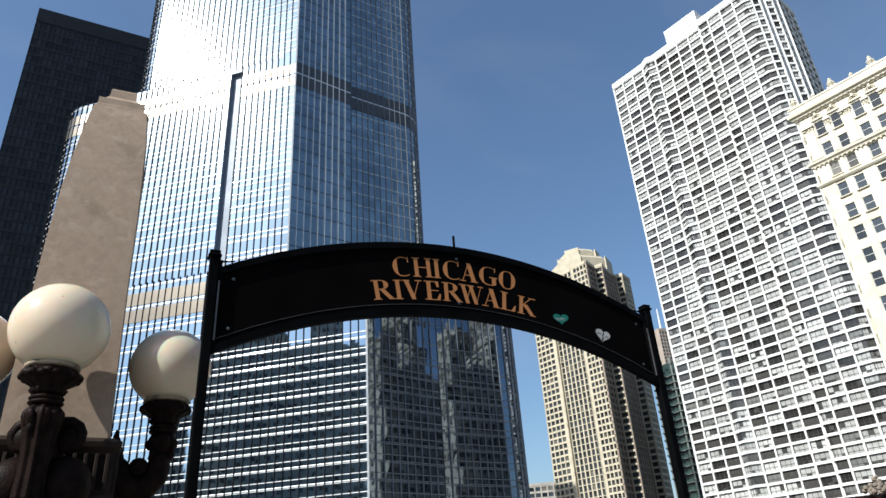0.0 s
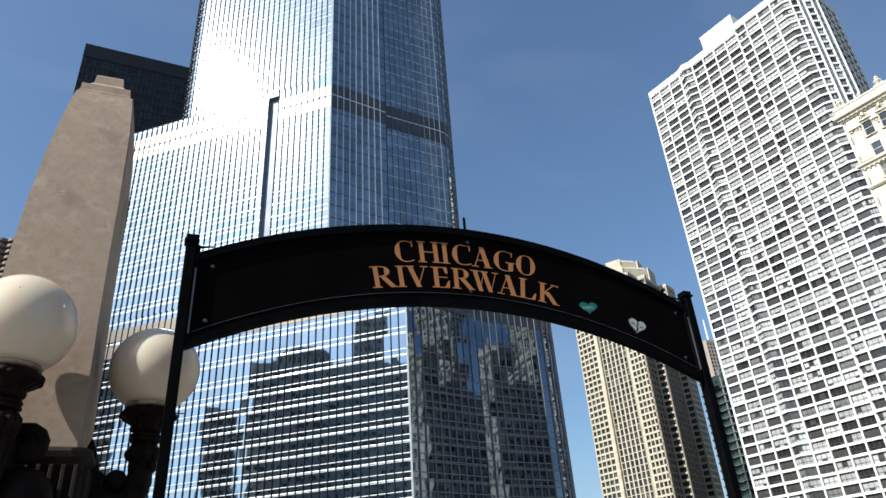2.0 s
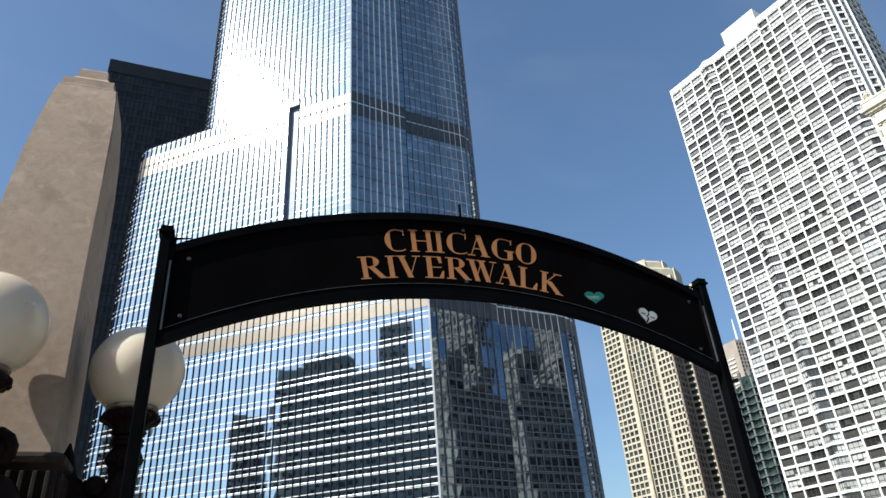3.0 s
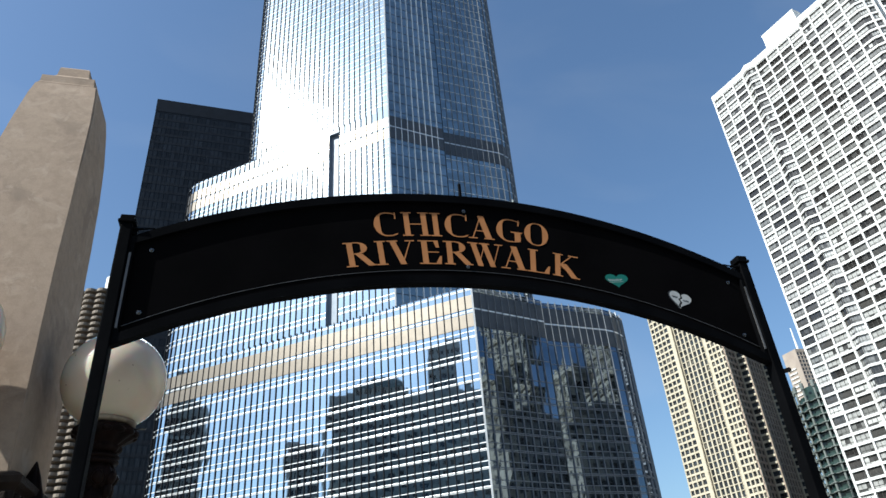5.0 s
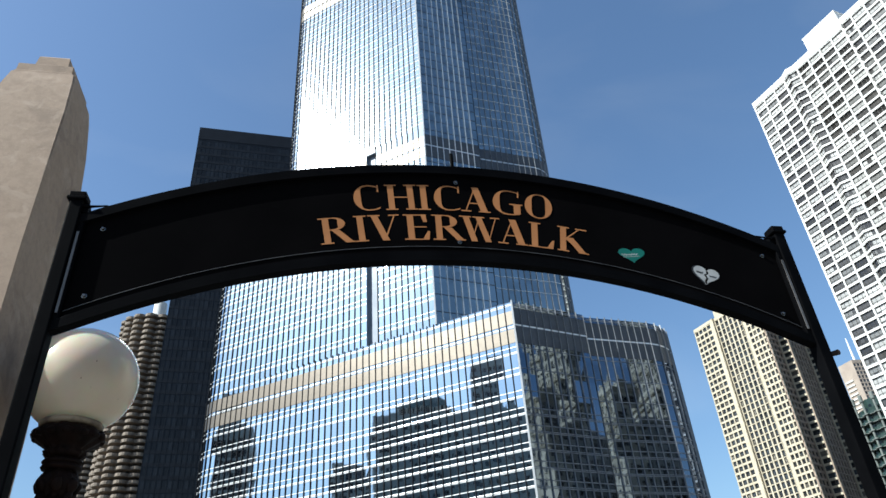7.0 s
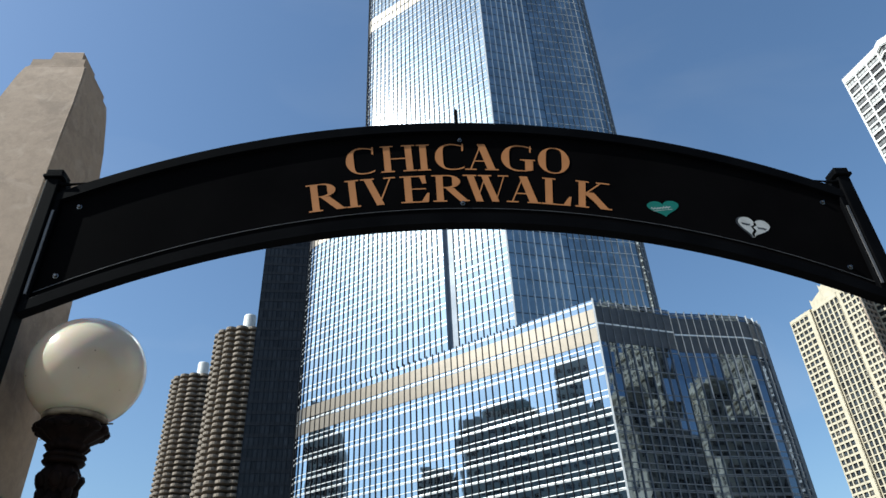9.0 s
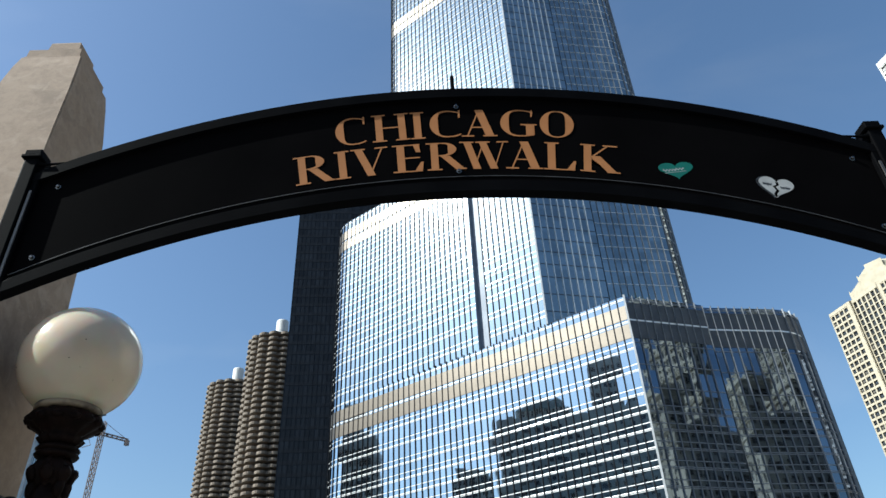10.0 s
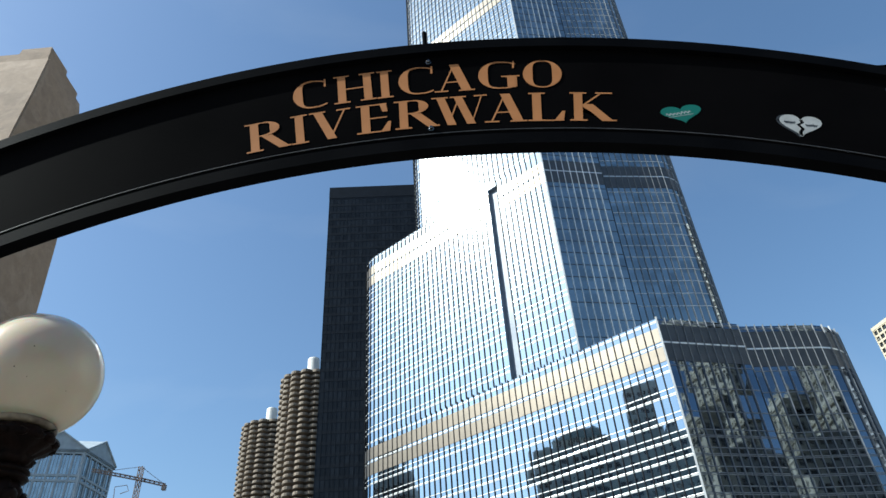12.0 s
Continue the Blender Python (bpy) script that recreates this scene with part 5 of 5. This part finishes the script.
def globe_lamp(gx, gy, gz, sx, sy, upright=False):
    """A milk glass globe on a leafy bronze cup and a curved arm that grows out of the pylon at (sx, sy)."""
    ob = thing("globe_lamp", "milk glass globe lamp on a dark bronze leafed bracket", "lamp", "globe lamps round the pylon", at=(gx, gy, gz))
    bm = bmesh.new()
    bmesh.ops.create_uvsphere(bm, u_segments=48, v_segments=28, radius=0.277)
    for q in bm.verts:
        if q.co.z < -0.235:
            q.co.z = -0.235
    ball = part("globe", bm, M_GLOBE, ob, smooth=True)
    rnd = random.Random(int(gx * 1000))
    for _ in range(7):
        a, h = rnd.uniform(-2.6, -0.4), rnd.uniform(-0.17, 0.12)
        r = math.sqrt(0.277 ** 2 - h * h)
        bm = bmesh.new()
        bmesh.ops.create_icosphere(bm, subdivisions=1, radius=rnd.uniform(0.0016, 0.0034))
        part("dirt_speck", bm, M_INK, ball).location = (r * math.cos(a), r * math.sin(a), h)
    bm = bmesh.new()
    lathe(bm, [(0.135, -0.262), (0.148, -0.255), (0.15, -0.243), (0.143, -0.236), (0.15, -0.228), (0.12, -0.222)], 36)
    part("fitter_ring", bm, M_RING, ball, "stained beige fitter ring", smooth=True)
    bm = bmesh.new()
    lathe(bm, [(0.055, -0.42), (0.085, -0.405), (0.10, -0.385), (0.085, -0.37), (0.11, -0.352), (0.15, -0.325), (0.165, -0.30), (0.158, -0.285), (0.14, -0.27), (0.12, -0.262)], 60, flutes=12, depth=0.05)
    cup = part("leaf_cup", bm, M_IRON, ob, smooth=True)
    bm = bmesh.new()
    for i in range(14):
        a = 2 * math.pi * i / 14
        m = Matrix.Rotation(a, 4, "Z") @ Matrix.Translation((0.155, 0, -0.31)) @ Matrix.Rotation(radians(25), 4, "Y") @ Matrix.Diagonal((0.55, 1.0, 0.6, 1))
        bmesh.ops.create_icosphere(bm, subdivisions=1, radius=0.034, matrix=m)
    part("leaf_collar", bm, M_IRON, cup, smooth=True)
    w = Vector((sx - gx, sy - gy, 0))
    u = w.normalized()
    side = Vector((-u.y, u.x, 0))
    bm = bmesh.new()
    lathe(bm, [(0.06, -0.475), (0.088, -0.468), (0.095, -0.458), (0.088, -0.448), (0.078, -0.445), (0.088, -0.442), (0.095, -0.432), (0.088, -0.422), (0.07, -0.415), (0.07, -0.40)], 32)
    part("collar", bm, M_IRON, ob, smooth=True)
    bm = bmesh.new()
    if upright:
        lathe(bm, [(0.074, -1.02), (0.072, -0.97), (0.066, -0.85), (0.068, -0.75), (0.076, -0.66), (0.09, -0.58), (0.098, -0.54), (0.096, -0.51), (0.078, -0.485), (0.06, -0.47)], 64, flutes=8, depth=0.13)
    else:
        lathe(bm, [(0.05, -0.62), (0.06, -0.59), (0.085, -0.55), (0.09, -0.52), (0.075, -0.49), (0.06, -0.47)], 45, flutes=9, depth=0.08)
    stem = part("stem", bm, M_IRON, ob, smooth=True)
    for i in range(7):
        a = 2 * math.pi * (i + 0.5) / 7
        bm = bmesh.new()
        tall = 1.9 if upright else 1.2
        bmesh.ops.create_icosphere(bm, subdivisions=2, radius=0.032, matrix=Matrix.Rotation(a, 4, "Z") @ Matrix.Translation((0.086, 0, -0.535 - 0.012 * tall)) @ Matrix.Rotation(radians(14), 4, "Y") @ Matrix.Diagonal((0.6, 0.95, tall, 1)))
        for q in bm.verts:
            q.co += Vector(noise.noise_vector(q.co * 30)) * 0.008
        part("acanthus_leaf", bm, M_IRON, stem, smooth=True)
    bm = bmesh.new()
    if upright:
        tube(bm, [Vector((0, 0, -0.74)), u * 0.10 + Vector((0, 0, -0.72)), w + u * 0.02 + Vector((0, 0, -0.80))], [0.07, 0.08, 0.12], 18)
        box(bm, -0.10, -0.10, -1.06, 0.10, 0.10, -1.0)
        for k in (-1, 1):
            bmesh.ops.create_icosphere(bm, subdivisions=3, radius=0.15, matrix=Matrix.Translation(u * 0.15 - side * 0.13 * k + Vector((0, 0, -0.9))) @ Matrix.Diagonal((1.0, 0.8, 1.15, 1)))
    else:
        tube(bm, [Vector((0, 0, -0.58)), Vector((0, 0, -0.64)), u * 0.004 + Vector((0, 0, -0.70)), u * 0.02 + Vector((0, 0, -0.76)), u * 0.06 + Vector((0, 0, -0.815)), u * 0.11 + Vector((0, 0, -0.84)), u * 0.17 + Vector((0, 0, -0.835)), u * 0.23 + Vector((0, 0, -0.80)), w + u * 0.06 + Vector((0, 0, -0.76))],
             [0.055, 0.068, 0.078, 0.08, 0.078, 0.08, 0.09, 0.10, 0.11], 18)
    arm = part("arm", bm, M_IRON, ob, smooth=True)
    bm = bmesh.new()
    for k in (-1, 1):
        m = Matrix.Translation(u * 0.13 + side * 0.045 * k + Vector((0, 0, -0.66 if upright else -0.70))) @ u.to_track_quat("X", "Z").to_matrix().to_4x4() @ Matrix.Rotation(math.pi / 2, 4, "X")
        r = 0.088 if upright else 0.06
        lathe(bm, [(r - 0.05, -0.028), (r - 0.013, -0.024), (r, 0), (r - 0.013, 0.024), (r - 0.05, 0.028)], 24, m)
    part("scroll", bm, M_IRON, ob, smooth=True)
    for k in (-1, 1) if upright else ():
        bm = bmesh.new()
        hub = u * 0.15 - side * 0.105 * k + Vector((0, 0, -0.625))
        turned = [hub - side * (k * r * math.cos(a)) + Vector((0, 0, r * math.sin(a))) for a, r in ((radians(200 - 30 * i), 0.118 - 0.006 * i) for i in range(15))]
        tube(bm, turned, [0.04 - 0.0012 * i for i in range(15)], 10)
        lathe(bm, [(0.002, -0.04), (0.05, -0.034), (0.088, -0.012), (0.088, 0.012), (0.05, 0.034), (0.002, 0.04)], 20, Matrix.Translation(hub) @ u.to_track_quat("Z", "Y").to_matrix().to_4x4())
        part("volute", bm, M_IRON, ob, "rolled bronze volute", smooth=True)
    if not upright:
        bm = bmesh.new()
        lathe(bm, [(0.03, -0.86), (0.07, -0.78), (0.072, -0.71), (0.052, -0.62), (0.03, -0.54), (0.004, -0.465)], 20, Matrix.Translation(u * 0.29 - Vector((0, 0.05, 0))), flutes=5, depth=0.15)
        part("leaf_tip", bm, M_IRON, arm, smooth=True)
    for along, z, r, tall in ((-0.06, -0.60, 0.032, 1.9), (0.05, -0.60, 0.032, 1.9), (0.22, -0.72, 0.05, 1.5), (0.05, -0.87, 0.035, 1.0)):
        for off in (-0.03, 0.03):
            bm = bmesh.new()
            bmesh.ops.create_icosphere(bm, subdivisions=2, radius=r, matrix=Matrix.Translation(u * along + side * off + Vector((0, 0, z))) @ Matrix.Diagonal((0.8, 0.8, tall, 1)))
            for q in bm.verts:
                q.co += Vector(noise.noise_vector(q.co * 22)) * 0.012
            part("bronze_leaf", bm, M_IRON, arm, smooth=True)
    bm = bmesh.new()
    tube(bm, [u * -0.15 + side * 0.05 + Vector((0, 0, -0.29)), u * -0.21 + side * 0.07 + Vector((0, 0, -0.295))], [0.004, 0.004], 6)
    part("set_screw", bm, M_BOLT, ob)
    return ob


globe_lamp(-2.543, 5.338, 3.099, PX, 5.66, True)
globe_lamp(-1.864, 5.982, 3.10, -2.16, PY)
globe_lamp(-3.09, 5.90, 3.10, -2.79, PY)

# ---- the bridge house roof by the water ----
lodge = thing("bridge_house", "low stone bridge house with a crested dark roof", "building")
bm = bmesh.new()
prism(bm, [(27.5, 26.5), (33, 18.5), (38, 22), (32.5, 30)], 0, 3.6)
part("wall", bm, M_STONE, lodge)
bm = bmesh.new()
pts = [(26.9, 26.6), (32.9, 17.9), (38.6, 21.9), (32.6, 30.6)]
low = [bm.verts.new((x, y, 3.6)) for x, y in pts]
up = [bm.verts.new((x, y, 4.75)) for x, y in inset(pts, 2.2)]
for i in range(4):
    bm.faces.new((low[i], low[(i + 1) % 4], up[(i + 1) % 4], up[i]))
bm.faces.new(up)
bm.faces.new(low[::-1])
part("roof", bm, M_IRON, lodge)
bm = bmesh.new()
rnd = random.Random(5)
for i in range(40):
    a, r, h = rnd.random() * 6.28, rnd.random() * 0.7, rnd.random()
    bmesh.ops.create_icosphere(bm, subdivisions=1, radius=0.09 + 0.05 * rnd.random(), matrix=Matrix.Translation((30.8 + r * math.cos(a), 23.6 + r * math.sin(a), 4.75 + 0.75 * h * (1 - r))))
part("crest", bm, M_GREYCON, lodge, "grey leafy crest ornament")
